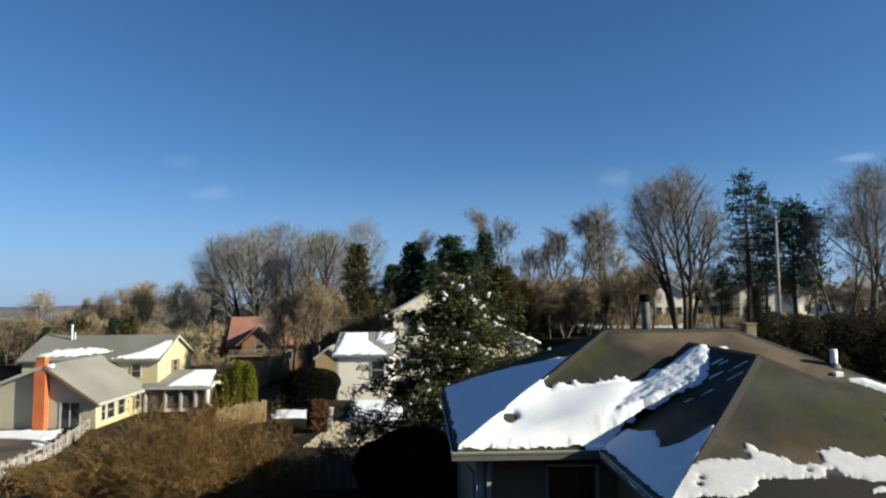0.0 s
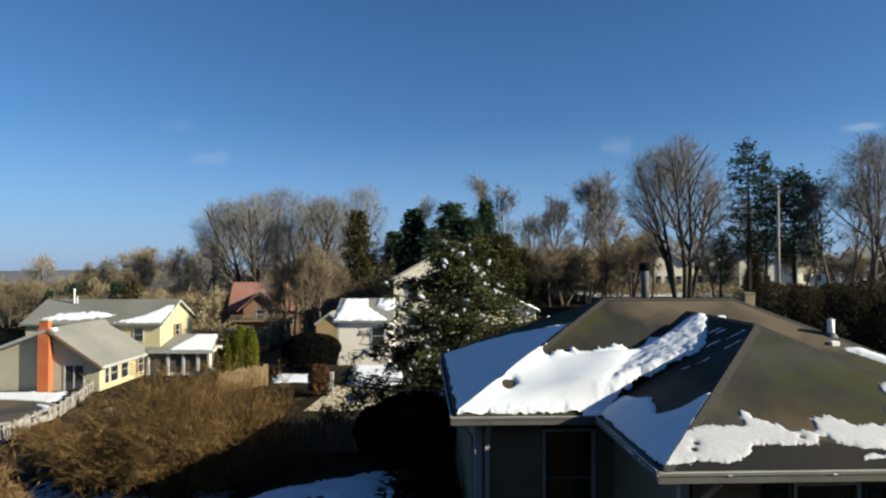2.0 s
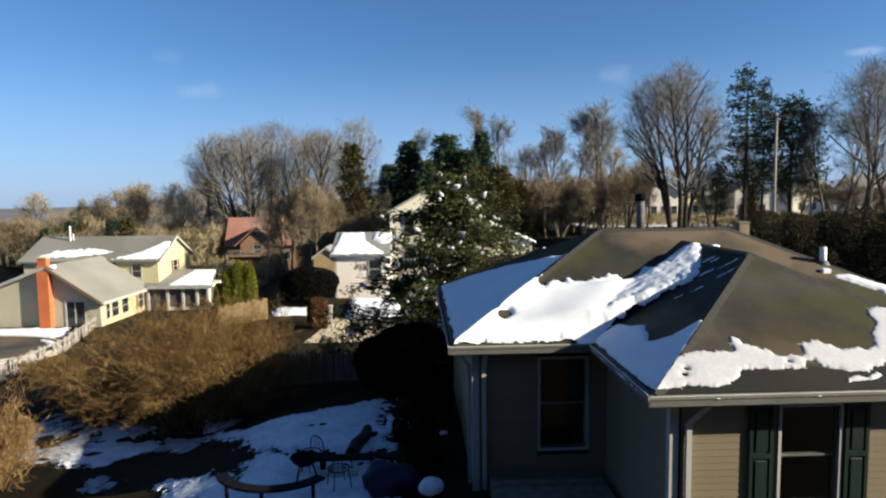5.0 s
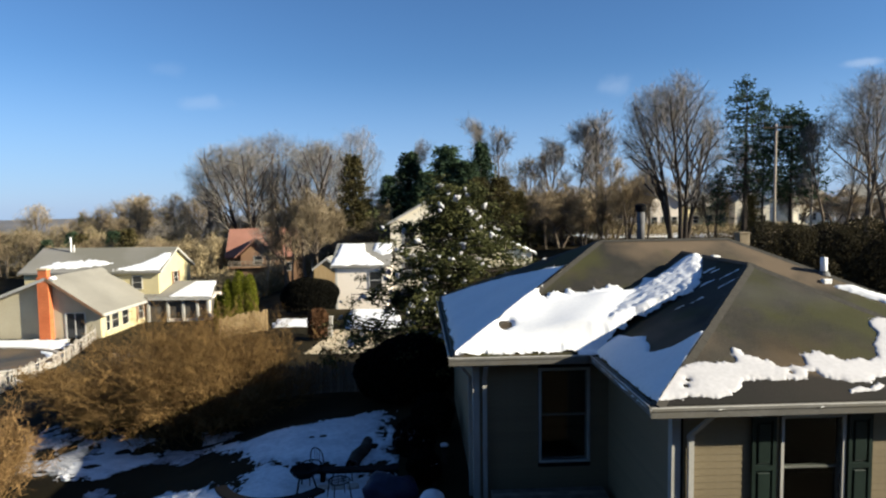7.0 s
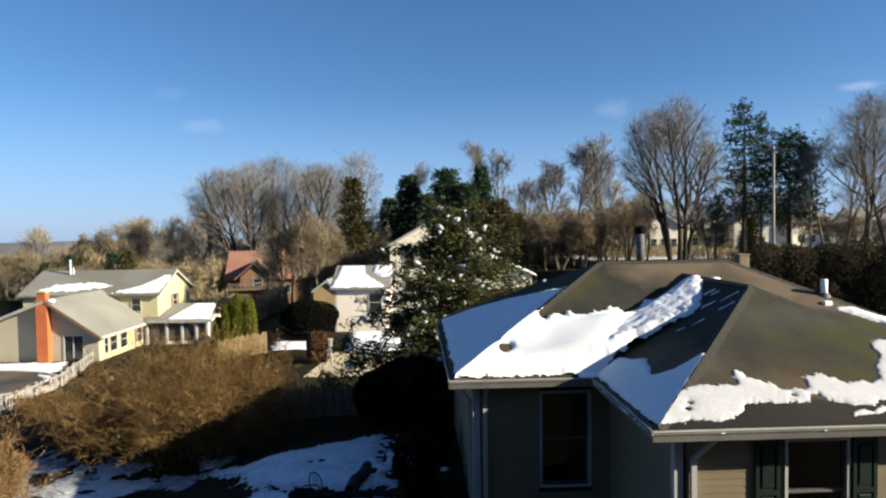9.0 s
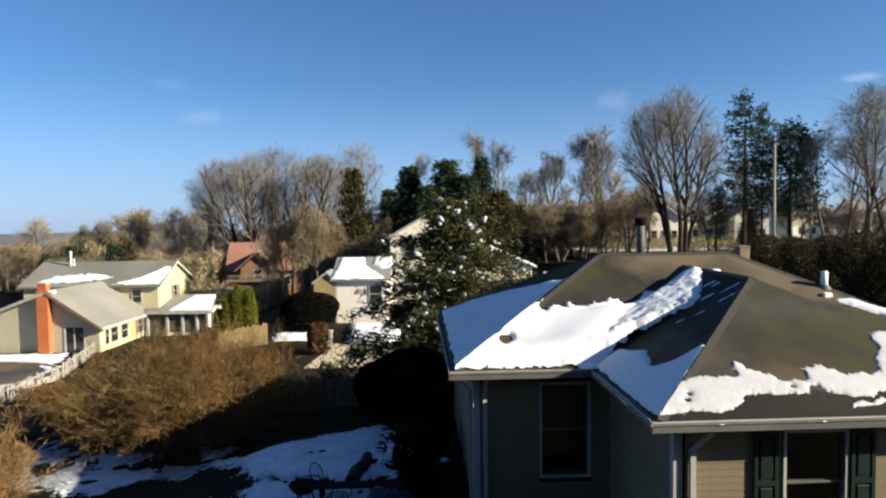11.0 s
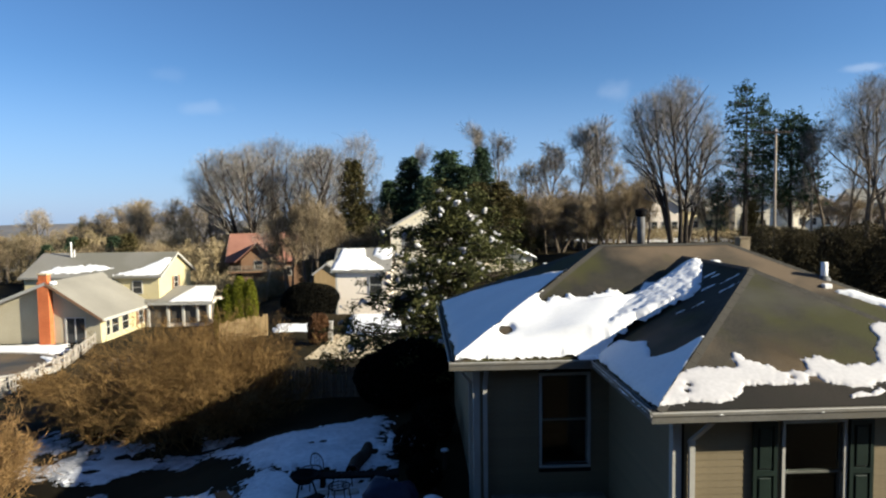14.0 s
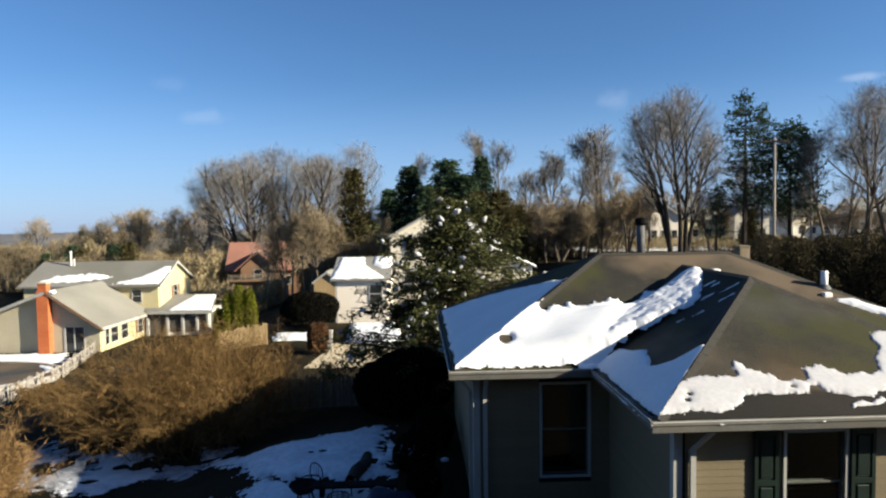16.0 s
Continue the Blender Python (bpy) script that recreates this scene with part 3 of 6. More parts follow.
def window(owner, x0, x1, z0, z1, casing, sill=0.08):
    """A double-hung window in a wall's opening."""
    w = part("window", boxes((x0 - 0.045, x0, -0.035, 0.10, z0, z1), (x1, x1 + 0.045, -0.035, 0.10, z0, z1), (x0 - 0.045, x1 + 0.045, -0.036, 0.10, z1, z1 + 0.05)),
             casing, house, "double-hung window in a painted frame")
    w.matrix_local = WALL_AT[owner]
    zm = (z0 + z1) / 2
    for nm, a, b, y in (("upper_sash", zm - 0.02, z1, 0.03), ("lower_sash", z0, zm + 0.02, 0.065)):
        part(nm, boxes((x0, x0 + 0.03, y, y + 0.03, a, b), (x1 - 0.03, x1, y, y + 0.03, a, b), (x0 + 0.03, x1 - 0.03, y, y + 0.03, a, a + 0.03), (x0 + 0.03, x1 - 0.03, y, y + 0.03, b - 0.03, b)), M_SASH, w)
        p = part("pane", boxes((x0 + 0.03, x1 - 0.03, y + 0.012, y + 0.018, a + 0.03, b - 0.03)), M_GLASS, w)
        p.visible_shadow = False
    part("window_sill", soft_box(x0 - sill, x1 + sill, -0.06 + 0.3 * (0.08 - sill), 0.10, z0 - 0.05, z0, 0.008), casing, w)
    return w


window(wall_recess, *WIN_A, M_CASING, 0.045)
window(wall_front, *WIN_B, M_TRIM)


def shutter(owner, x0, x1, z0, z1):
    s = part("shutter", boxes((x0, x0 + 0.055, -0.055, -0.02, z0, z1), (x1 - 0.055, x1, -0.055, -0.02, z0, z1), (x0 + 0.055, x1 - 0.055, -0.055, -0.02, z0, z0 + 0.09),
                              (x0 + 0.055, x1 - 0.055, -0.055, -0.02, z1 - 0.07, z1), (x0 + 0.055, x1 - 0.055, -0.055, -0.02, z0 + 0.83, z0 + 0.91), (x0 + 0.055, x1 - 0.055, -0.035, -0.02, z0 + 0.09, z1 - 0.07)),
             M_SHUTTER, house, "dark green panelled shutter")
    s.matrix_local = WALL_AT[owner]
    for a, b in ((z0 + 0.12, z0 + 0.80), (z0 + 0.94, z1 - 0.10)):
        part("panel", soft_box(x0 + 0.085, x1 - 0.085, -0.056, -0.034, a, b, 0.015), M_SHUTTER, s)


shutter(wall_front, 1.19, 1.56, 1.10, 2.76)
shutter(wall_front, 2.68, 3.05, 1.10, 2.76)

# corner boards and downspouts
for owner, r in ((wall_recess, (-0.03, 0.10, -0.035, 0.02, -0.2, 2.86)), (wall_front, (-0.034, 0.10, -0.035, 0.0, -0.2, 2.86)), (wall_front, (-0.034, -0.008, 0.0, 0.10, -0.2, 2.86)),
                 (wall_left, (MD - 0.8 - 0.11, MD - 0.8, -0.034, 0.0, -0.2, 2.86))):
    c = part("corner_board", boxes(r), M_TRIM, house, "white corner board")
    c.matrix_local = WALL_AT[owner]


def downspout(owner, x, reach=0.30, aside=0.0):
    bm = boxes((x - 0.04, x + 0.04, -0.10, -0.035, 0.05, 2.52))
    slab(bm, [(x - 0.04, -0.10, 2.52), (x + 0.04, -0.10, 2.52), (x + 0.04, -0.035, 2.52), (x - 0.04, -0.035, 2.52)], (aside, -reach, 0.36))
    box(bm, x - 0.045, x + 0.045, -0.105, -0.02, 1.2, 1.24)
    box(bm, x - 0.045, x + 0.045, -0.105, -0.02, 2.46, 2.50)
    d = part("downspout", bm, M_TRIM, house, "white rectangular downspout")
    d.matrix_local = WALL_AT[owner]


downspout(wall_recess, 0.20)
downspout(wall_front, 0.24, 0.30, 0.16)
downspout(wall_left, MD - 0.8 - 0.3)

# roof fittings
def pipe_vent(name, x, y, z, r, h, material, label, cap=False):
    v = part(name, tubes(((x, y, z - 0.15), (x, y, z + h), r, r, 14)), material, house, label, True)
    part("flashing", tubes(((x, y, z - 0.06), (x, y, z + 0.05), r * 2.1, r * 1.15, 14)), M_FLUE, v)
    if cap:
        part("cap", tubes(((x, y, z + h), (x, y, z + h + 0.05), r, r * 1.5, 14), ((x, y, z + h + 0.05), (x, y, z + h + 0.17), r * 1.5, r * 1.5, 14),
                          ((x, y, z + h + 0.17), (x, y, z + h + 0.22), r * 1.6, r * 0.5, 14)), M_IRON, v, "dark flue cap")
    return v


pipe_vent("vent_pipe", 8.79, 2.41, EAVE + PITCH * 2.41, 0.075, 0.36, M_PVC, "white plastic vent pipe")
pipe_vent("flue", 5.10, 4.20, RZ - 0.1, 0.10, 0.80, M_FLUE, "dull metal flue with dark cap", True)
part("roof_vent", soft_box(6.38, 6.58, 2.88, 3.06, EAVE + PITCH * 3.0 - 0.1, EAVE + PITCH * 3.0 + 0.12, 0.03), M_PVC, house, "small white roof vent")
part("roof_vent", soft_box(8.53, 8.73, 2.00, 2.14, EAVE + PITCH * 2.05 - 0.08, EAVE + PITCH * 2.05 + 0.08, 0.02), M_PVC, house, "small white roof vent")
chim = part("chimney", soft_box(8.38, 8.68, 5.5, 5.80, 4.0, 5.06, 0.02), M_STONE, house, "short tan stone chimney")
part("chimney_cap", soft_box(8.36, 8.70, 5.48, 5.82, 5.06, 5.10, 0.012), M_STONE, chim)


# ---- snow lying on the slopes ----
def inside(pts, x, y):
    hit = False
    for i in range(len(pts)):
        (x0, y0), (x1, y1) = pts[i - 1], pts[i]
        if (y0 > y) != (y1 > y) and x < (x1 - x0) * (y - y0) / (y1 - y0) + x0:
            hit = not hit
    return hit


def edge_distance(pts, x, y):
    best = 9.0
    for i in range(len(pts)):
        (x0, y0), (x1, y1) = pts[i - 1], pts[i]
        dx, dy = x1 - x0, y1 - y0
        t = max(0.0, min(1.0, ((x - x0) * dx + (y - y0) * dy) / (dx * dx + dy * dy + 1e-9)))
        best = min(best, math.hypot(x - x0 - t * dx, y - y0 - t * dy))
    return best


def snow_sheet(name, outline, height, m, label, depth=0.10, cell=0.06, ragged=0.10, material=None, holes=(), seed=0, limits=None, lip=0.10):
    """Snow within an outline, thick in the middle, ragged at its edges. limits: distance inside a straight cut, where the snow keeps its depth."""
    xs, ys = [p[0] for p in outline], [p[1] for p in outline]
    x0, y0 = min(xs) - 0.2, min(ys) - 0.2
    nx, ny = int((max(xs) - x0 + 0.2) / cell) + 1, int((max(ys) - y0 + 0.2) / cell) + 1
    thick, edge = np.zeros((nx + 1, ny + 1)), np.zeros((nx + 1, ny + 1))
    for i in range(nx + 1):
        for j in range(ny + 1):
            x, y = x0 + i * cell, y0 + j * cell
            d = edge_distance(outline, x, y)
            d = d if inside(outline, x, y) else -d
            d += ragged * (noise.noise((x * 2.3 + seed, y * 2.3, 1.0)) * 0.9 + noise.noise((x * 7 + seed, y * 7, 5.0)) * 0.7 + noise.noise((x * 19 + seed, y * 19, 9.0)) * 0.8)
            for hx, hy, hr in holes:
                d = min(d, math.hypot(x - hx, (y - hy)) - hr * (1 + 0.5 * noise.noise((x * 5, y * 5, seed))))
            thick[i, j] = d
            edge[i, j] = min(d, limits(x, y)) if limits else d
    gx, gy = np.gradient(edge, cell)
    ids, verts, faces = {}, [], []

    def vid(i, j):
        if (i, j) not in ids:
            x, y = x0 + i * cell, y0 + j * cell
            d, e = thick[i, j], edge[i, j]
            if e <= 0:
                # pull the outer vertices onto the contour
                g = gx[i, j] ** 2 + gy[i, j] ** 2 + 1e-6
                k = min(1.0, 0.95 * cell * math.sqrt(g) / (abs(e) + 1e-9))
                x, y = x - k * e * gx[i, j] / g, y - k * e * gy[i, j] / g
            t = depth * (1 - math.exp(-max(d, 0) / lip)) * (0.88 + 0.10 * noise.noise((x * 1.7, y * 1.7, seed + 2.0)))
            ids[i, j] = len(verts)
            verts.append((x, y, height(x, y) + (t if d > 0 else -0.006)))
        return ids[i, j]

    for i in range(nx):
        for j in range(ny):
            if sum(edge[a] > 0 for a in ((i, j), (i + 1, j), (i + 1, j + 1), (i, j + 1))) >= 1:
                faces.append((vid(i, j), vid(i + 1, j), vid(i + 1, j + 1), vid(i, j + 1)))
    me = bpy.data.meshes.new(name)
    me.from_pydata(verts, [], faces)
    me.materials.append(material or M_SNOW)
    me.polygons.foreach_set("use_smooth", [True] * len(me.polygons))
    ob = new(name, me)
    ob.matrix_world = m
    return tagged(ob, label, "snow", kind="stuff")


def roof_h(x, y):
    """The upper face of the hip roof and its wing; snow fills the valley a little."""
    a = min(x, y, MD - y, MW - x)
    b = min((x - WX0) * WK, (WX1 - x) * WK, y + WP)
    if y > WA:
        b = -9
    t = max(a, b)
    fill = 0.09 * max(0.0, 1 - abs(a - b) / 0.5) if y > 0.1 else 0.0
    return EAVE + PITCH * t + fill


HIP = math.sqrt(0.5)
west_z = lambda x, y: EAVE + PITCH * x
south_z = lambda x, y: EAVE + PITCH * y
wing_west_z = lambda x, y: EAVE + PITCH * WK * (x - WX0)
wing_front_z = lambda x, y: EAVE + PITCH * (y + WP)


def valley_fill(x, y):
    """The drift that levels the valley: deepest in its crease, thin at both edges, lumpy at its top."""
    crease, edge = WX0 + y / WK, 4.62 + 0.49 * y
    deep = 0.21 * max(0.0, edge - max(x, crease)) * S(2.3, 0.0, max(0.0, crease - x))
    top = max(1.9, 1.99 + 0.52 * (x - 4.13))
    lumps = 0.022 * noise.noise((x * 4, y * 6, 4.0)) + 0.014 * noise.noise((x * 12, y * 16, 7.0))
    foot = min(0.28, max(0.0, 0.28 * (x - 2.75))) - 0.085 * S(2.6, 3.2, x)
    return S(0.0, 0.3 + 0.2 * S(3.4, 1.8, x), y - foot) * (deep * S(0.0, 0.6, top - y) + lumps * S(0.45, -0.1, y - WK * (x - WX0)))


# the shaded west slope, up to the hip
snow_sheet("roof_snow", [(0.05, -0.2), (0.06, 7.5), (0.38, 7.02), (0.87, 6.54), (1.43, 5.81), (1.89, 5.05), (2.15, 4.4), (2.42, 3.9), (2.62, 3.55), (2.78, 2.95), (3.2, 2.6), (1.6, 0.2)],
           west_z, HOUSE, "smooth blue snow on the shaded west roof slope", 0.085, 0.045, 0.05, seed=3, limits=lambda x, y: (y - x) * HIP, lip=0.05)
# the sunlit south slope, from the hip to the valley
snow_sheet("roof_snow", [(-0.2, 0.0), (1.06, 0.02), (2.05, -0.05), (2.66, -0.10), (2.83, 0.06), (3.13, 0.14), (3.55, 0.33), (3.93, 0.33), (4.47, 0.43), (4.78, 0.38), (5.01, 0.62), (5.39, 1.26), (5.70, 2.0), (5.90, 2.46), (5.78, 2.68), (5.5, 2.66), (5.16, 2.48), (4.93, 2.34),
                         (4.53, 2.32), (4.31, 2.07), (4.13, 1.99), (3.95, 1.78), (3.79, 2.04), (3.61, 2.09), (3.37, 1.95), (3.25, 2.03), (3.03, 1.84), (2.81, 1.8), (2.69, 2.01), (2.55, 1.77), (2.32, 1.88), (2.1, 1.72), (1.98, 2.1), (0.9, 1.6)],
           lambda x, y: max(south_z(x, y), wing_west_z(x, y) if y > 0.05 else 0) + valley_fill(x, y), HOUSE, "thick sunlit snow on the shingled roof", 0.095, 0.038, 0.085,
           holes=((1.10, 0.86, 0.145),), seed=5, limits=lambda x, y: min((x - y) * HIP, y - 0.02 + 2 * max(0.0, x - WX0 + 0.3)), lip=0.06)
# thin line of snow that still lies along the hip
snow_sheet("roof_snow", [(1.7, 1.68), (2.72, 2.70), (2.78, 2.82), (1.75, 1.80)], lambda x, y: EAVE + PITCH * min(x, y), HOUSE, "thin line of snow along the hip", 0.05, 0.03, 0.03, seed=6, lip=0.04)
# the shaded wedge on the wing, up to its hip
snow_sheet("roof_snow", [(2.72, 0.0), (2.89, 0.08), (3.13, 0.20), (3.26, 0.16), (3.40, -0.32), (3.52, -0.58), (3.43, -0.8), (3.39, -1.06), (3.30, -1.31), (3.36, -1.47), (3.53, -1.60), (3.72, -1.60), (3.94, -1.60), (4.06, -1.64), (4.1, -1.9), (2.9, -3.2), (2.72, -3.2)],
           wing_west_z, HOUSE, "smooth blue wedge of snow on the wing roof", 0.075, 0.034, 0.03, seed=8, limits=lambda x, y: (y + WP - WK * (x - WX0)) * HIP, lip=0.05)
# streaks left in the shade beside the tongue
for x, y, l, w in ((5.22, 0.0, 0.23, 0.035), (5.42, 0.40, 0.20, 0.028), (4.62, -0.02, 0.12, 0.03), (4.33, 0.1, 0.09, 0.04), (5.12, 0.56, 0.17, 0.045), (5.42, 1.23, 0.13, 0.035), (5.45, 1.0, 0.1, 0.03)):
    y -= 0.16
    snow_sheet("roof_snow", [(x - l, y + w * 0.2), (x + l, y - w * 0.9), (x + l * 1.1, y + w * 0.2), (x - l * 0.6, y + w * 1.6)], wing_west_z, HOUSE, "thin streak of shaded snow on shingles", 0.03, 0.02, 0.025, seed=x * 7, lip=0.03)
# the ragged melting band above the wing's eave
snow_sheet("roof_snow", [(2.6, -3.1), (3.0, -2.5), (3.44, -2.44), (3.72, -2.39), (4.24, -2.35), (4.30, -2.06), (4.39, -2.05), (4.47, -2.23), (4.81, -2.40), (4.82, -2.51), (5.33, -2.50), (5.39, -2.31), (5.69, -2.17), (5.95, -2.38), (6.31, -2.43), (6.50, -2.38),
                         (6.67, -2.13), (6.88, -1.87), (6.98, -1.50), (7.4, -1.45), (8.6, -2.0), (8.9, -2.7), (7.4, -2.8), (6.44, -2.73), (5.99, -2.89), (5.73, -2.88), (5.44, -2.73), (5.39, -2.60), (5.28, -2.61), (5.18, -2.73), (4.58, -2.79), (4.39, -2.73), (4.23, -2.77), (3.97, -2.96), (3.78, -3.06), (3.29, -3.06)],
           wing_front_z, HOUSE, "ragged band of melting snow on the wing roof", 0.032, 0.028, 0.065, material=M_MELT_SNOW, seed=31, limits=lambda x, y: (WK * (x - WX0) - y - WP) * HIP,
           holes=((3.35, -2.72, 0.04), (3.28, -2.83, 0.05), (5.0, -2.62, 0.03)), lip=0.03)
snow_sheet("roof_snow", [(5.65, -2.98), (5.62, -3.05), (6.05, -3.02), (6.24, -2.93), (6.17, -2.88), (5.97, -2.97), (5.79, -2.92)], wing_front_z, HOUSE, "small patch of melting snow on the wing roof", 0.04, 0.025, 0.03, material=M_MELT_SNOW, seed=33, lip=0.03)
snow_sheet("roof_snow", [(8.6, 1.95), (9.06, 1.98), (9.7, 1.5), (10.2, 0.9), (9.9, 0.8), (9.4, 1.3)], roof_h, HOUSE, "strip of snow on the far roof slope", 0.10, 0.05, 0.04, seed=41)
snow_sheet("gutter_snow", [(3.1, -3.255), (6.6, -3.27), (6.6, -3.23), (3.1, -3.21)], lambda x, y: GZ - 0.03, HOUSE, "snow lying in the cream gutter", 0.06, 0.03, 0.05, seed=51)
snow_sheet("gutter_snow", [(2.60, -0.3), (2.60, -3.2), (2.68, -3.2), (2.68, -0.05)], lambda x, y: GZ - 0.05, HOUSE, "snow lying in the cream gutter", 0.05, 0.03, 0.05, seed=52)
snow_sheet("gutter_snow", [(2.35, -0.12), (2.75, -0.14), (2.85, 0.08), (2.4, 0.06)], lambda x, y: GZ + 0.03, HOUSE, "lump of snow at the roof valley", 0.11, 0.03, 0.04, seed=53)


# ================= trees =================
def frames_for(d):
    ref = np.where(np.abs(d[:, 2:3]) > 0.9, np.array([[1.0, 0, 0]]), np.array([[0, 0, 1.0]]))
    u = np.cross(d, ref)
    u /= np.linalg.norm(u, axis=1, keepdims=True) + 1e-9
    return u, np.cross(d, u)


def sticks(p0, p1, r0, r1, k=3):
    """Tapered k-sided sticks as arrays of vertices and faces."""
    p0, p1, r0, r1 = np.array(p0), np.array(p1), np.array(r0), np.array(r1)
    d = p1 - p0
    d /= np.linalg.norm(d, axis=1, keepdims=True) + 1e-9
    u, v = frames_for(d)
    n = len(p0)
    verts = np.zeros((n, 2 * k, 3))
    for i in range(k):
        a = 2 * math.pi * i / k
        o = u * math.cos(a) + v * math.sin(a)
        verts[:, i], verts[:, k + i] = p0 + o * r0[:, None], p1 + o * r1[:, None]
    base = (np.arange(n) * 2 * k)[:, None]
    faces = np.concatenate([base + np.array([[i, (i + 1) % k, k + (i + 1) % k, k + i]]) for i in range(k)])
    return verts.reshape(-1, 3).tolist(), faces.tolist()


def leaves(c, a, b, length, width):
    """Small diamond leaves at c along a with width along b."""
    n = len(c)
    verts = np.stack([c - a * (length / 2)[:, None], c + b * (width / 2)[:, None], c + a * (length / 2)[:, None], c - b * (width / 2)[:, None]], 1)
    return verts.reshape(-1, 3).tolist(), (np.arange(n)[:, None] * 4 + np.arange(4)[None]).tolist()


def unit(rng, n):
    v = rng.normal(size=(n, 3))
    return v / np.linalg.norm(v, axis=1, keepdims=True)


def grow(rng, start, direction, length, radius, level, out, spec, within=None):
    """One branch in bent pieces, with its side branches. spec: per level (children, spread, ratio, pieces, rise)."""
    kids, spread, ratio, pieces, rise = spec[level]
    p, d = np.array(start, float), np.array(direction, float)
    step = length / pieces
    nodes = [(p.copy(), d.copy(), radius)]
    for i in range(pieces):
        d = d + rng.normal(size=3) * (0.12 if level else 0.045) + np.array([0, 0, rise])
        d /= np.linalg.norm(d)
        q = p + d * step
        if within and (level or q[2] > 8) and not within(q):
            break
        r0, r1 = radius * (1 - 0.75 * i / pieces), radius * (1 - 0.75 * (i + 1) / pieces)
        out.append((p, q, r0, r1, level))
        p = q
        nodes.append((p.copy(), d.copy(), r1))
    if level + 1 >= len(spec) or len(nodes) < 2:
        return
    pieces = len(nodes) - 1
    for k in range(kids):
        t = (0.30 + 0.70 * (k + rng.random()) / kids) if level else (0.34 + 0.66 * (k + rng.random()) / kids)
        i = min(int(t * pieces), pieces - 1)
        f = t * pieces - i
        a, b = nodes[i], nodes[i + 1]
        pos = a[0] * (1 - f) + b[0] * f
        side = rng.normal(size=3)
        side -= a[1] * side.dot(a[1])
        side /= np.linalg.norm(side)
        ang = spread * (0.7 + 0.6 * rng.random())
        nd = b[1] * math.cos(ang) + side * math.sin(ang)
        ln = length * ratio * (0.7 + 0.5 * rng.random()) * (1.15 - 0.5 * t)
        grow(rng, pos, nd, ln, max(b[2] * 0.62, 0.006), level + 1, out, spec, within)


def bare_tree(seed, height, width, stems, spec, bark, twig, radius=0.2, lean=0.12, thin=0.011, twigs=10, low=0.62, twig_len=0.9, label="", name="bare_tree", under=1.5, ragged=0.40):
    """A leafless tree: limbs grown inside a rounded crown, ending in sprays of fine twigs."""
    rng = np.random.default_rng(seed)
    out = []
    zc, rz = height * low, height * (1 - low)
    lumps = unit(rng, 16)

    def within(p):
        q = np.array([p[0] / width, p[1] / width, (p[2] - zc) / (rz if p[2] > zc else rz * under)])
        r = np.linalg.norm(q)
        return r < 0.98 + ragged * (np.max(lumps @ (q / (r + 1e-6))) - 0.75) - 0.34 * rng.random() ** 2

    for s in range(stems):
        a = 6.283 * (s + 0.4 * rng.random()) / max(stems, 1)
        off = 0.0 if stems == 1 else 0.04 * height * 0.6
        d = np.array([math.cos(a) * lean, math.sin(a) * lean, 1.0])
        grow(rng, (off * math.cos(a), off * math.sin(a), -0.3), d / np.linalg.norm(d), height * (0.82 + 0.1 * rng.random()), radius, 0, out, spec, within)
    last = max(o[4] for o in out)
    root = thing(name, Matrix.Identity(4), label or "bare grey-brown deciduous tree in winter", "tree")
    wood = [o for o in out if o[4] < 2]
    fine = [o for o in out if o[4] >= 2]
    v, f = sticks([o[0] for o in wood], [o[1] for o in wood], [max(o[2], 0.02) for o in wood], [max(o[3], 0.015) for o in wood], 6)
    raw_part("trunk", v, f, bark, root, smooth=True)
    v, f = sticks([o[0] for o in fine], [o[1] for o in fine], [max(o[2], thin) for o in fine], [max(o[3], thin * 0.7) for o in fine], 3)
    tips = [o for o in fine if o[4] == last]
    n = len(tips) * twigs
    a = np.repeat(np.array([o[0] for o in tips]), twigs, 0)
    b = np.repeat(np.array([o[1] for o in tips]), twigs, 0)
    p = a + (b - a) * rng.random((n, 1)) * 1.1
    d = (b - a) / (np.linalg.norm(b - a, axis=1, keepdims=True) + 1e-6) + unit(rng, n) * 0.95 + np.array([0, 0, 0.25])
    d /= np.linalg.norm(d, axis=1, keepdims=True)
    ln = twig_len * (0.5 + 0.9 * rng.random(n))
    w = np.cross(d, unit(rng, n)); w /= np.linalg.norm(w, axis=1, keepdims=True)
    keep = np.array([within(q) for q in p + d * ln[:, None] * 0.6])
    p, d, ln, w = p[keep], d[keep], ln[keep], w[keep]
    v2, f2 = leaves(p + d * ln[:, None] / 2, d, w, ln, np.full(len(p), thin * 2.4))
    k = len(v)
    raw_part("crown", v + v2, f + [[i + k for i in q] for q in f2], twig, root)
    return root


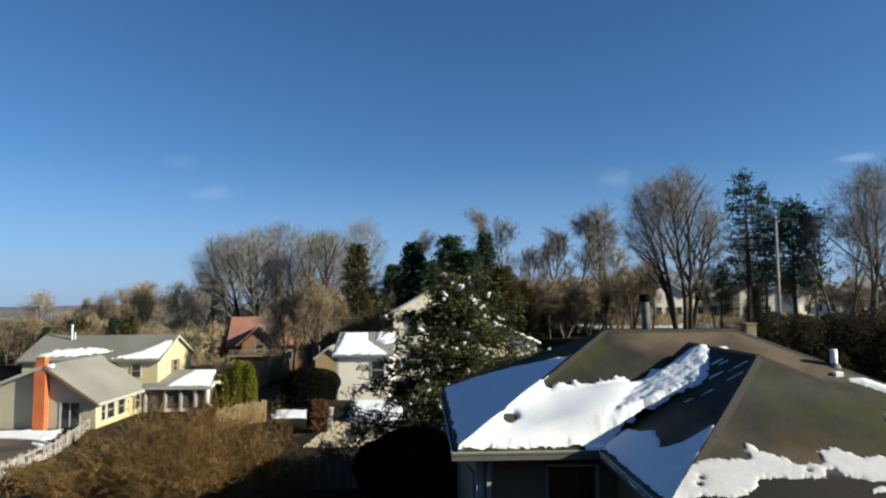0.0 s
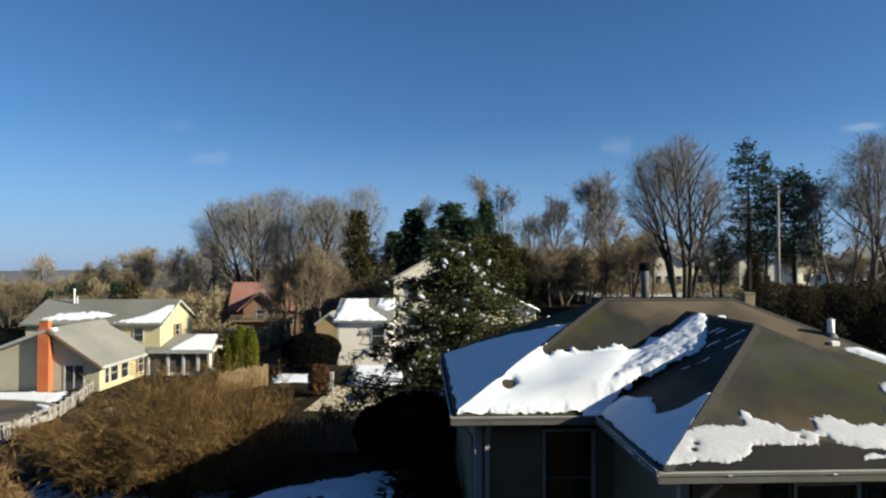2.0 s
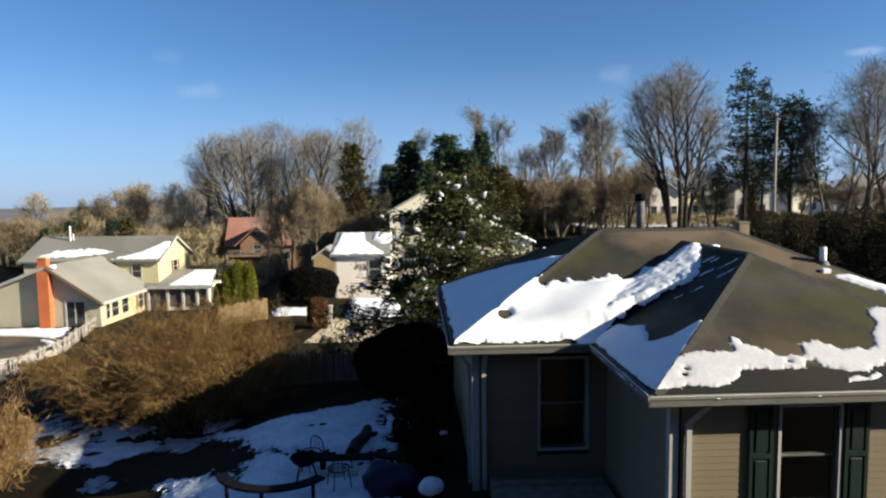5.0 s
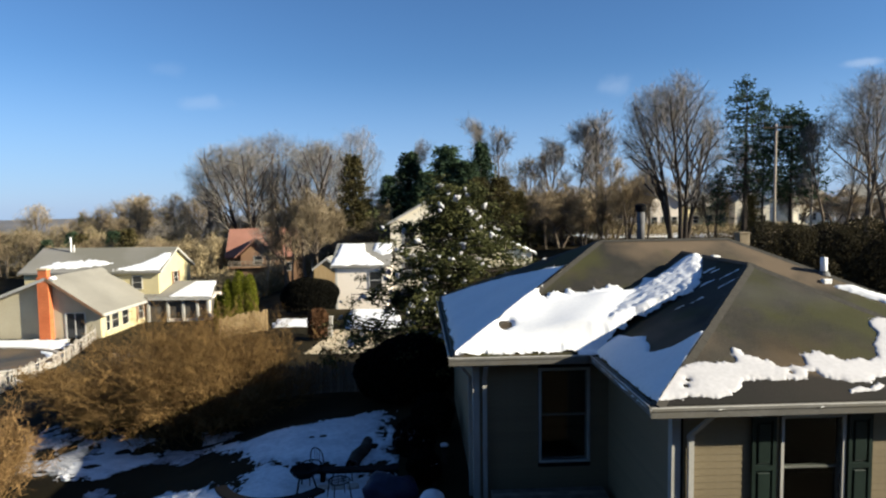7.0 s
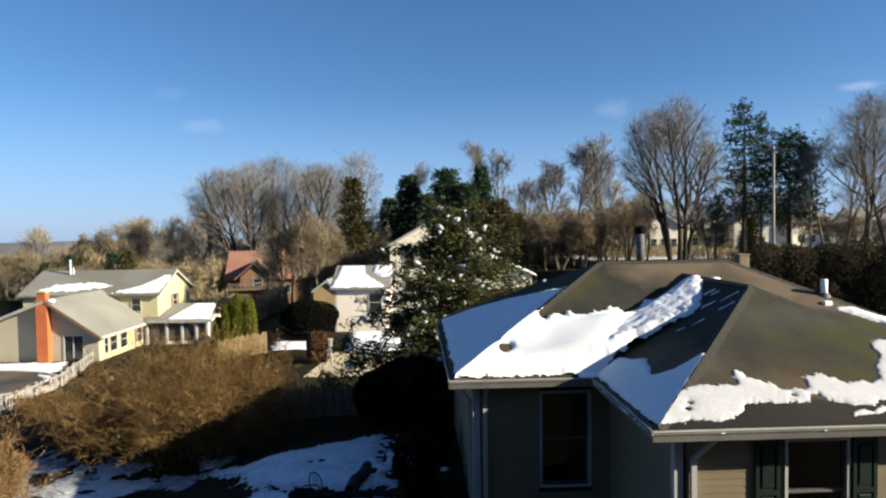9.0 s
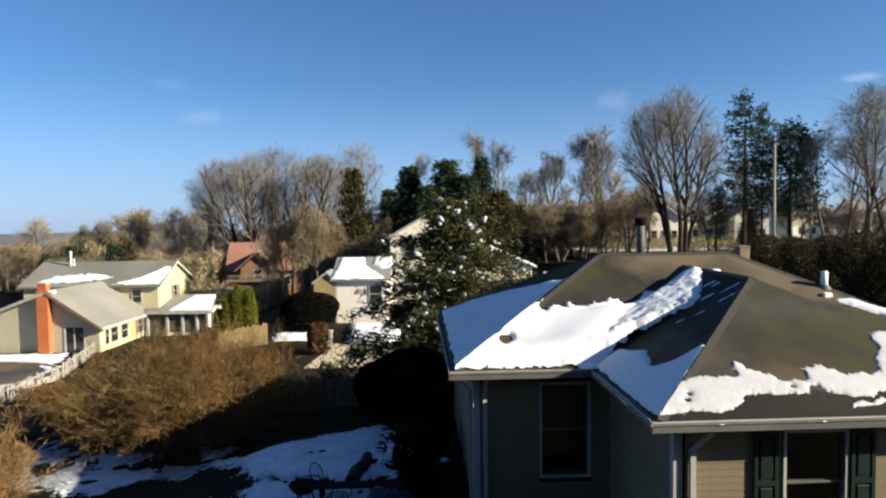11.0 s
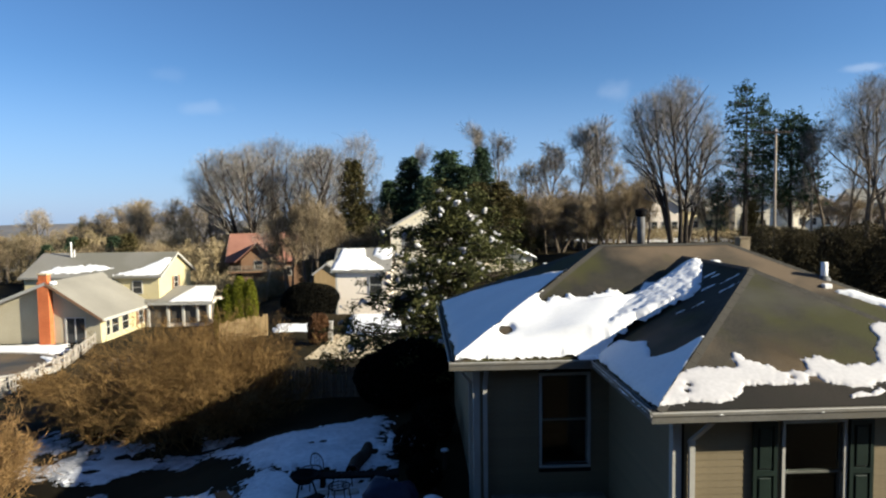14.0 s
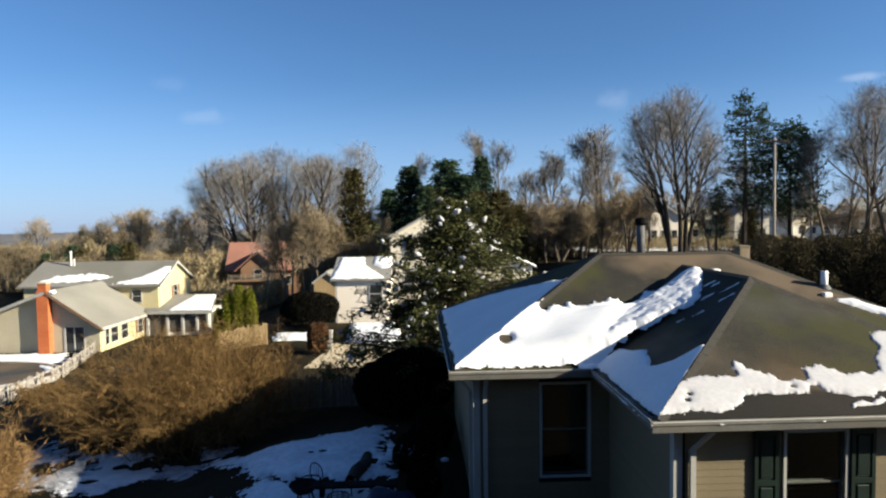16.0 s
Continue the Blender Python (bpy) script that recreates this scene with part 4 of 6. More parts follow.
def conifer(seed, height, radius, bare, material, layers=22, per=9, clumps=9, size=0.42, droop=-0.1, shape=1.0, label="", bark=None, gap=0.0, tip=0.25, puff=0.45):
    """A trunk with whorls of boughs, each set with sprays of needles."""
    rng = np.random.default_rng(seed)
    root = thing("conifer", Matrix.Identity(4), label, "tree")
    p0, p1, r0, r1, cs, ax = [], [], [], [], [], []
    n = 8
    for i in range(n):
        a, b = height * i / n, height * (i + 1) / n
        p0.append((0, 0, a - (0.4 if i == 0 else 0))); p1.append((0, 0, b))
        r0.append(0.02 * height * (1 - i / n) * 0.8 + 0.03); r1.append(0.02 * height * (1 - (i + 1) / n) * 0.8 + 0.03)
    for L in range(layers):
        t = (L + rng.random() * 0.6) / layers
        if rng.random() < gap:
            continue
        z = height * (bare + (1 - bare) * t)
        reach = radius * ((1 - t) ** shape) * (0.75 + 0.5 * rng.random()) + 0.12 * radius
        for k in range(per):
            a = 6.283 * (k + rng.random()) / per
            r = reach * (0.6 + 0.55 * rng.random())
            e = np.array([math.cos(a) * r, math.sin(a) * r, z + droop * r + 0.15 * rng.normal()])
            s = np.array([0, 0, z])
            p0.append(s); p1.append(e); r0.append(0.05); r1.append(0.012)
            for c in range(clumps):
                f = tip + (1 - tip) * (c + rng.random()) / clumps
                q = s * (1 - f) + e * f + rng.normal(size=3) * size * puff
                cs.append(q); ax.append((e - s) / (np.linalg.norm(e - s) + 1e-6) + rng.normal(size=3) * 0.55)
    v, f = sticks(p0, p1, r0, r1, 5)
    raw_part("trunk", v, f, bark or M_BARK_DARK, root)
    cs, ax = np.repeat(np.array(cs), 3, 0), np.repeat(np.array(ax), 3, 0)
    m = len(cs)
    cs = cs + rng.normal(size=(m, 3)) * size * 0.3
    ax = ax + rng.normal(size=(m, 3)) * 0.5
    ax /= np.linalg.norm(ax, axis=1, keepdims=True)
    b = np.cross(ax, unit(rng, m)); b /= np.linalg.norm(b, axis=1, keepdims=True)
    v, f = leaves(cs, ax, b, size * (0.7 + 0.8 * rng.random(m)), size * (0.22 + 0.22 * rng.random(m)))
    raw_part("crown", v, f, material, root)
    return root


def leafy_mass(rng, n, centre, radii, size, lumps=14, rough=0.22, bottom=-0.6):
    """Leaf centres in a lumpy shell, for shrubs."""
    d = unit(rng, n)
    d = d[d[:, 2] > bottom]
    k = unit(rng, lumps)
    bulge = np.max(d @ k.T, axis=1)
    r = (0.80 + rough * (bulge - 0.6) * 2) * (1 - 0.45 * rng.random(len(d)) ** 2.2)
    c = np.array(centre) + d * np.array(radii) * r[:, None]
    a = unit(rng, len(d)); b = np.cross(a, unit(rng, len(d))); b /= np.linalg.norm(b, axis=1, keepdims=True)
    return leaves(c, a, b, size * (0.6 + 0.8 * rng.random(len(d))), size * (0.35 + 0.4 * rng.random(len(d))))


def shrub(seed, m, radii, n, size, material, label, category="shrub", stems=M_BARK_DARK, rough=0.22, group="", bottom=-0.7, name="evergreen_shrub"):
    rng = np.random.default_rng(seed)
    root = thing(name, m, label, category, group)
    v, f = leafy_mass(rng, n, (0, 0, radii[2] * 0.95), radii, size, rough=rough, bottom=bottom)
    raw_part("foliage", v, f, material, root)
    k = 9
    ends = unit(rng, k) * np.array(radii) * 0.6 + np.array([0, 0, radii[2]])
    v, f = sticks(np.zeros((k, 3)) + [0, 0, -0.3], ends, np.full(k, 0.05), np.full(k, 0.015), 5)
    raw_part("stems", v, f, stems, root)
    return root


def twig_bush(seed, m, radii, stems, label, material, kids=7, thin=0.005, rise=0.0, sprays=5, name="deciduous_bush"):
    """A bare, many-stemmed bush of arching canes with fine side twigs."""
    rng = np.random.default_rng(seed)
    root = thing(name, m, label, "shrub")
    out = []
    spec = [(kids, 0.55, 0.40, 6, -0.02 + rise), (4, 0.7, 0.5, 2, 0.03), (0, 0, 0, 1, 0)]
    for s in range(stems):
        d = unit(rng, 1)[0]
        d[2] = abs(d[2]) * 0.9 + 0.22
        tip = d / np.linalg.norm(d)
        reach = 1 / math.sqrt((tip[0] / radii[0]) ** 2 + (tip[1] / radii[1]) ** 2 + (tip[2] / radii[2]) ** 2)
        base = np.array([rng.normal() * radii[0] * 0.2, rng.normal() * radii[1] * 0.2, -0.1])
        grow(rng, base, tip * 0.8 + np.array([0, 0, 0.35]), reach * (0.70 + 0.25 * rng.random()), 0.016, 0, out, spec)
    wood = [o for o in out if o[4] == 0]
    fine = [o for o in out if o[4] > 0]
    v, f = sticks([o[0] for o in wood], [o[1] for o in wood], [max(o[2], 0.008) for o in wood], [max(o[3], 0.006) for o in wood], 4)
    tagged(raw_part("cane_mass", v, f, material, root), kind="stuff")
    v, f = sticks([o[0] for o in fine], [o[1] for o in fine], [max(o[2] * 0.6, thin) for o in fine], [max(o[3] * 0.6, thin * 0.7) for o in fine], 3)
    tips = [o for o in fine if o[4] == 2]
    n = len(tips) * sprays
    a, b = np.repeat(np.array([o[0] for o in tips]), sprays, 0), np.repeat(np.array([o[1] for o in tips]), sprays, 0)
    p = a + (b - a) * rng.random((n, 1)) * 1.1
    d = (b - a) / (np.linalg.norm(b - a, axis=1, keepdims=True) + 1e-6) + unit(rng, n) * 1.1
    d /= np.linalg.norm(d, axis=1, keepdims=True)
    ln = 0.22 * (0.5 + 0.9 * rng.random(n)) * radii[2] / 2.5
    w = np.cross(d, unit(rng, n)); w /= np.linalg.norm(w, axis=1, keepdims=True)
    v2, f2 = leaves(p + d * ln[:, None] / 2, d, w, ln, np.full(n, thin * 2.6))
    k = len(v)
    raw_part("twig_mass", v + v2, f + [[i + k for i in q] for q in f2], material, root)
    return root


def place(tree, x, y, turn, scale=1.0, wide=1.0, sink=0.0, z=None, label=""):
    m = Matrix.Translation((x, y, (G(x, y) if z is None else z) - sink)) @ pose(0, 0, 0, 0, 0, turn)
    c = copy_thing(tree, m)
    c.scale = (scale * wide, scale * wide, scale)
    if label:
        c["label"] = label
    return c


def stand(tree, x, y, turn=0, scale=1.0, wide=1.0):
    """Puts the first of a kind at its place."""
    tree.matrix_world = Matrix.Translation((x, y, G(x, y))) @ pose(0, 0, 0, 0, 0, turn)
    tree.scale = (scale * wide, scale * wide, scale)
    return tree


ROUND = [(15, 0.75, 0.55, 8, 0.02), (8, 0.65, 0.52, 5, 0.06), (7, 0.65, 0.5, 2, 0.05), (0, 0, 0, 1, 0.03)]
VASE = [(12, 0.5, 0.56, 9, 0.03), (8, 0.6, 0.5, 5, 0.06), (6, 0.6, 0.5, 2, 0.06), (0, 0, 0, 1, 0.03)]
BROAD = [(13, 0.6, 0.52, 9, 0.03), (9, 0.7, 0.52, 5, 0.05), (7, 0.7, 0.5, 2, 0.05), (0, 0, 0, 1, 0.03)]
SLIM = [(14, 0.6, 0.38, 8, 0.02), (7, 0.6, 0.5, 4, 0.06), (5, 0.6, 0.5, 2, 0.04), (0, 0, 0, 1, 0.02)]
woods = "woods behind the houses"
big_tree = stand(bare_tree(5, 18.0, 5.6, 5, BROAD, M_BARK_DARK, M_TWIG, 0.26, 0.17, 0.0068, 6, 0.66, 0.8, "tall bare tree with five dark trunks", under=1.15, ragged=0.75), 22.3, 60, 20)
# height, crown radius
SIZES = ((20.0, 5.0), (16.0, 4.3), (20.0, 3.6), (13.0, 4.3), (10.0, 3.4))
kinds = [bare_tree(s, hh, ww, st, sp, bk, tw, 0.2, 0.14, 0.017, nt, lw, 1.0) for (hh, ww), (s, st, sp, bk, tw, nt, lw) in zip(SIZES,
         ((11, 1, ROUND, M_BARK, M_TWIG, 5, 0.60), (12, 1, VASE, M_BARK, M_TWIG, 9, 0.60), (13, 1, SLIM, M_BARK_PALE, M_TWIG, 7, 0.58), (14, 1, VASE, M_BARK, M_TWIG_BROWN, 6, 0.48), (15, 2, SLIM, M_BARK, M_TWIG_BROWN, 6, 0.48)))]
for t in kinds:
    t["group"] = woods
# place, height, crown radius, kind
named_trees = [(-24.5, 100, 17.0, 6.0, 0), (-15.0, 105, 23.0, 3.4, 2), (-53.6, 112, 13.2, 5.8, 3), (-90.2, 140, 14, 5.6, 3), (3.9, 118, 23.0, 5.2, 1),
               (10.4, 115, 20.0, 4.8, 1), (-2.4, 120, 21.0, 4.2, 1), (20.6, 84, 17.4, 4.8, 1), (17.0, 85, 16.4, 4.2, 1), (13.8, 86, 14.6, 4.2, 1), (24.2, 92, 16.6, 4.6, 1), (37.5, 62, 14.4, 3.6, 1), (44.2, 70, 14.5, 3.5, 1),
               (-13.4, 62, 10.3, 2.9, 4), (-19.9, 70, 10.4, 2.2, 2), (-11.4, 66, 9.0, 2.0, 4), (-7.1, 110, 17.4, 2.6, 2), (-46.0, 108, 13.0, 4.5, 3), (-41.0, 104, 14.5, 4.8, 1), (-50.0, 104, 12.5, 5.0, 3),
               (16.8, 90, 13.5, 4.4, 1), (12.3, 94, 12.0, 4.2, 3), (25.0, 96, 12.5, 4.0, 3), (46.5, 66, 16.5, 5.0, 0), (35.0, 70, 13.0, 4.0, 1), (28.0, 88, 9.5, 3.8, 3),
               (-15.6, 64, 9.8, 2.7, 4), (-12.3, 60, 8.6, 2.5, 3), (21.5, 74, 8.6, 2.8, 4), (24.6, 77, 9.6, 2.6, 4), (31.5, 74, 8.8, 2.6, 4), (36.8, 76, 9.4, 2.8, 3), (41.5, 75, 8.6, 3.0, 4), (9.5, 76, 7.4, 2.8, 4), (12.0, 74, 7.0, 2.6, 3), (14.2, 77, 7.8, 2.8, 4), (16.6, 75, 7.2, 2.6, 4), (19.0, 76, 8.0, 2.8, 3)]
first_use = set()
airy_tree = stand(bare_tree(6, 18.0, 6.2, 2, [(11, 0.62, 0.56, 9, 0.03), (7, 0.7, 0.52, 5, 0.05), (6, 0.7, 0.5, 2, 0.05), (0, 0, 0, 1, 0.03)], M_BARK, M_TWIG, 0.24, 0.2, 0.0075, 12, 0.60, 1.0,
                            "open bare tree with spreading grey limbs", under=1.3, ragged=0.8), 38.0, 58, 30, 0.92, 1.0)
for x, y, s, w, turn in ((-29.6, 95, 1.17, 1.22, 70), (-20.8, 98, 1.18, 1.2, 190)):
    place(big_tree, x, y, turn, s, w, label="broad bare tree with a fine rounded crown")
for x, y, s, w, turn in ((43.0, 59, 1.0, 1.1, 130), (-25.0, 101, 1.2, 1.2, 240), (-36.0, 99, 0.98, 1.15, 10), (-14.5, 103, 1.15, 0.8, 80)):
    place(airy_tree, x, y, turn, s, w, label="broad bare tree with spreading crown in the woods")


def set_tree(k, x, y, hh, ww, turn):
    s = hh / SIZES[k][0]
    if k in first_use:
        place(kinds[k], x, y, turn, s, ww / SIZES[k][1] / s)
    else:
        first_use.add(k)
        stand(kinds[k], x, y, turn, s, ww / SIZES[k][1] / s)


for i, (x, y, hh, ww, k) in enumerate(named_trees):
    set_tree(k, x, y, hh, ww, i * 77)
# the woods' lower growth: rough rows of saplings and thicket
rng0 = random.Random(8)
for x0, x1, y0, hh in ((-75, -50, 98, 7.0), (-50, -12, 92, 7.6), (-46, -34, 76, 8.0), (-18, -4, 72, 6.2), (6, 26, 82, 7.6), (8, 25, 76, 5.4), (52, 70, 92, 6.0), (50, 66, 76, 4.6), (-75, -20, 122, 11.5), (-20, 45, 112, 8.5), (-85, -55, 140, 8.5)):
    n = int(abs(x1 - x0) / 3.4)
    for i in range(n):
        x, y = x0 + (x1 - x0) * (i + 0.8 * rng0.random()) / n, y0 + rng0.uniform(-4, 4)
        set_tree(rng0.choice((3, 4, 4, 3, 1, 2)), x, y, hh * rng0.uniform(0.72, 1.16), rng0.uniform(3.0, 4.8), rng0.random() * 360)

pine = conifer(21, 16.5, 2.9, 0.36, M_NEEDLE, 20, 5, 13, 0.36, 0.10, 0.5, "tall white pine with bare lower trunk", gap=0.15, tip=0.35, puff=0.75)
dense_pine = conifer(27, 13.5, 3.3, 0.40, M_NEEDLE, 15, 7, 18, 0.40, 0.12, 0.42, "dense dark pine beside the utility pole", gap=0.1, tip=0.3, puff=0.9)
spruce = conifer(22, 14.0, 3.4, 0.08, M_NEEDLE, 24, 10, 10, 0.55, -0.12, 0.55, "dark green conifer in the woods")
spruce["group"] = woods
cedar = conifer(23, 14.0, 3.0, 0.06, M_NEEDLE_BROWN, 24, 9, 9, 0.5, 0.05, 0.5, "olive-brown conifer in the woods")
cedar["group"] = woods
stand(pine, 29.5, 62, 0, 1.04)
place(pine, 33.2, 66, 120, 1.0, 0.55, label="slender sparse white pine")
stand(dense_pine, 35.0, 64, 40, 1.06)
place(pine, 27.6, 64, 200, 0.5, 0.8, label="small dark pine among bare trees")
stand(spruce, -5.5, 102.6, 0, 1.15, 1.23)
for x, y, s, w, tr in ((0.7, 99.9, 1.12, 1.44, 80), (6.6, 108.0, 1.12, 0.97, 150), (-9.2, 108.0, 0.91, 1.22, 190), (3.5, 97.2, 0.88, 1.55, 250), (-2.4, 97.2, 0.9, 1.44, 300), (-86, 150, 0.8, 0.6, 30), (-44, 84, 0.52, 1.3, 60), (-49, 86, 0.45, 1.5, 99), (-53, 90, 0.5, 1.4, 9), (-58, 92, 0.42, 1.5, 44)):
    place(spruce, x, y, tr, s, w)
stand(cedar, -10.5, 74.0, 0, 0.97, 0.95)
for x, y, s, w, tr in ((6.4, 72, 0.62, 1.5, 80), (8.6, 74, 0.5, 1.6, 140), (3.8, 69, 0.62, 1.4, 10), (10.8, 78, 0.42, 1.6, 200), (-40, 80, 0.55, 1.4, 20), (-47, 82, 0.5, 1.5, 70), (-12.4, 99.9, 0.62, 1.7, 130), (34, 70, 0.42, 1.4, 33)):
    place(cedar, x, y, tr, s, w)


def brush_bank(seed, x0, x1, y0, y1, tall, n, material, label, width=0.07, length=1.5):
    """A bank of dense winter undergrowth: fine upright sprays, in clumps with gaps and an uneven top."""
    rng = np.random.default_rng(seed)
    x, y = rng.uniform(x0, x1, n), rng.uniform(y0, y1, n)
    clump = np.array([noise.noise((a * 0.23, b * 0.16, seed)) + 0.6 * noise.noise((a * 0.7, b * 0.5, seed + 4.0)) for a, b in zip(x, y)])
    keep = clump + 0.45 > rng.random(n) * 0.7
    x, y, clump = x[keep], y[keep], clump[keep]
    n = len(x)
    top = tall * (0.72 + 0.42 * clump)
    z = top * rng.random(n) ** 0.8
    base = np.array([G(a, b) for a, b in zip(x, y)])
    d = unit(rng, n) * 0.8 + np.array([0, 0, 0.7])
    d /= np.linalg.norm(d, axis=1, keepdims=True)
    w = np.cross(d, unit(rng, n)); w /= np.linalg.norm(w, axis=1, keepdims=True)
    v, f = leaves(np.stack([x, y, base + z], 1), d, w, length * (0.5 + 0.9 * rng.random(n)), width * (0.5 + rng.random(n)))
    ob = raw_part("woodland_brush", v, f, material, None)
    return tagged(ob, label, "undergrowth", kind="stuff")


for k, (x0, x1, y0, y1, tall, n) in enumerate(((-78, -40, 96, 108, 8.5, 26000), (-42, -8, 95, 106, 9.5, 30000), (-34, -19, 68, 77, 3.2, 14000), (5, 23, 80, 88, 6.6, 11000), (24, 76, 84, 96, 1.8, 16000), (26, 64, 64, 74, 1.7, 9000), (-120, -70, 125, 150, 9.0, 16000), (-17.5, -10, 74, 82, 5.5, 14000), (-47, -30, 80, 88, 7.5, 20000), (-48, -29, 76, 80, 6.0, 9000))):
    brush_bank(200 + k, x0, x1, y0, y1, tall, n, M_BRUSH, "dense brown winter undergrowth at the edge of the woods")


# ================= near garden =================
bush = twig_bush(31, Matrix.Translation((-8.25, 21.36, -1.71)), (4.35, 3.16, 4.2), 250, "large bare golden-brown bush in low sun", M_TWIG_BUSH, 8, 0.0038, sprays=6)
twig_bush(33, Matrix.Translation((-12.35, 21.91, -1.57)), (2.33, 2.10, 2.21), 90, "low tangled brown bush on the slope", M_TWIG_BUSH, 7, 0.0038)
twig_bush(32, Matrix.Translation((-11.52, 15.12, -1.20)), (1.80, 1.68, 2.88), 70, "bare straw-coloured shrub in low sun", M_TWIG_STRAW, 7, rise=0.06)
twig_bush(34, Matrix.Translation((-22.6, 35.0, G(-22.6, 35))), (2.0, 1.6, 1.5), 50, "low tangled brush beside the picket fence", M_TWIG_BUSH, 6, 0.007)
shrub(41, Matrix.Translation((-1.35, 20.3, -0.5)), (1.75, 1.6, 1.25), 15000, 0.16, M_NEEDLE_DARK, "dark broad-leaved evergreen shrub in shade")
for x, w, hh in ((-14.95, 0.45, 1.8), (-14.3, 0.6, 2.25), (-13.6, 0.66, 2.45), (-12.95, 0.58, 2.3)):
    shrub(int(50 + x), Matrix.Translation((x, 43 + 0.1 * x, G(x, 42) - 0.5)), (w, w, hh), 8000, 0.10, M_ARBOR, "narrow sunlit green arborvitae", rough=0.14, group="row of arborvitae", bottom=-1, name="arborvitae")
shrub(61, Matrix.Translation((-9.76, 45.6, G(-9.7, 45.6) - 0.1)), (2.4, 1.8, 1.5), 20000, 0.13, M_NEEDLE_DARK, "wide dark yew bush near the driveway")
shrub(62, Matrix.Translation((-7.5, 37.0, G(-7.5, 37) - 0.1)), (0.66, 0.64, 1.08), 7000, 0.12, M_RUSSET, "upright russet-leaved shrub beside the driveway", rough=0.3)
for i, (x, y, s) in enumerate(((13.5, 25.6, 1.0), (15.2, 25.4, 1.05), (17.0, 25.1, 1.02), (19.0, 24.8, 1.08), (21.2, 24.2, 1.07), (23.6, 23.6, 1.1))):
    shrub(70 + i, Matrix.Translation((x, y, -0.2)), (1.75 * s, 1.6, 2.55 * s), 42000, 0.09, M_HEDGE, "tall dark tangled hedge shrub", rough=0.5, group="hedge behind the house", bottom=-1, name="hedge_shrub")


def evergreen():
    """The broad pine beside the house, with snow caught on its boughs."""
    rng = np.random.default_rng(77)
    root = thing("evergreen_tree", Matrix.Translation((0.0, 23.4, -0.6)), "broad dark evergreen tree with clumps of snow", "tree")
    p0, p1, r0, r1, ends = [], [], [], [], []
    n = 8
    H = 7.0
    for i in range(n):
        p0.append((0, 0, H * i / n - 0.3 * (i == 0))); p1.append((0, 0, H * (i + 1) / n))
        r0.append(0.17 * (1 - i / n) + 0.02); r1.append(0.17 * (1 - (i + 1) / n) + 0.02)
    for L in range(120):
        t = ((L + rng.random()) / 120) ** 1.2
        z = H * (0.12 + 0.88 * t)
        reach = 3.9 * (1 - t) ** 0.50 * (0.6 + 0.55 * rng.random()) + 0.25
        a = L * 2.4 + rng.normal() * 0.3
        s = np.array([0, 0, z])
        e = np.array([math.cos(a) * reach + 0.17 * (z - 2.6) * min(1.0, reach), math.sin(a) * reach, z + 0.10 * reach + 0.2 * rng.normal()])
        p0.append(s); p1.append(e); r0.append(0.045); r1.append(0.012)
        for k in range(7):
            f = 0.28 + 0.72 * (k + rng.random()) / 7
            q = s * (1 - f) + e * f
            o = rng.normal(size=3) * np.array([0.42, 0.42, 0.16]) * (0.5 + reach * 0.25)
            p0.append(q); p1.append(q + o); r0.append(0.014); r1.append(0.006)
            ends.append(q + o)
    v, f = sticks(p0, p1, r0, r1, 5)
    raw_part("trunk", v, f, M_BARK_DARK, root)
    ends = np.array(ends)
    ends = ends[(ends[:, 2] < 4.4) | (rng.random(len(ends)) < 0.85)]
    per = 62
    c = np.repeat(ends, per, 0)
    m = len(c)
    c = c + rng.normal(size=(m, 3)) * np.array([0.17, 0.17, 0.10])
    a = unit(rng, m); a[:, 2] *= 0.6
    b = np.cross(a, unit(rng, m)); b /= np.linalg.norm(b, axis=1, keepdims=True)
    v, f = leaves(c, a, b, 0.18 * (0.6 + 0.8 * rng.random(m)), 0.06 * (0.6 + 0.8 * rng.random(m)))
    raw_part("foliage", v, f, M_LEAF, root)
    lumps = []
    for k in range(4):
        bm = bmesh.new()
        bmesh.ops.create_icosphere(bm, subdivisions=2, radius=1.0)
        for w in bm.verts:
            w.co += Vector(noise.noise_vector(w.co * 1.4 + Vector((k * 9, 0, 0)))) * 0.8
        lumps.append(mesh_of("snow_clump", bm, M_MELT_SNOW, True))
    # most snow lies on the outer twigs of the open side
    face = ends[:, 1] / (np.hypot(ends[:, 0], ends[:, 1]) + 0.3)
    want = np.clip(0.55 - face, 0.02, None) * np.where(ends[:, 2] < 4.0, 1.0, 0.5) * (ends[:, 2] > 1.9)
    for i in rng.choice(len(ends), 135, replace=False, p=want / want.sum()):
        q = ends[i] * np.array([1.12, 1.12, 1.0]) + np.array([0.06, -0.12, 0.10])
        r = 0.042 + 0.055 * rng.random() ** 1.8
        # a clump breaks into two or three unlike lumps
        for k in range(rng.integers(2, 4)):
            f = r * (1.0 - 0.28 * k)
            ob = new("snow_clump", lumps[(i + k) % 4])
            ob.parent = root
            ob.matrix_local = Matrix.LocRotScale(Vector(q + rng.normal(size=3) * np.array([1.3, 0.6, 0.8]) * r * min(k, 1)), Euler((rng.random(), rng.random(), rng.random() * 6)), Vector((f * 1.4, f * 1.0, f * 0.8)))


evergreen()

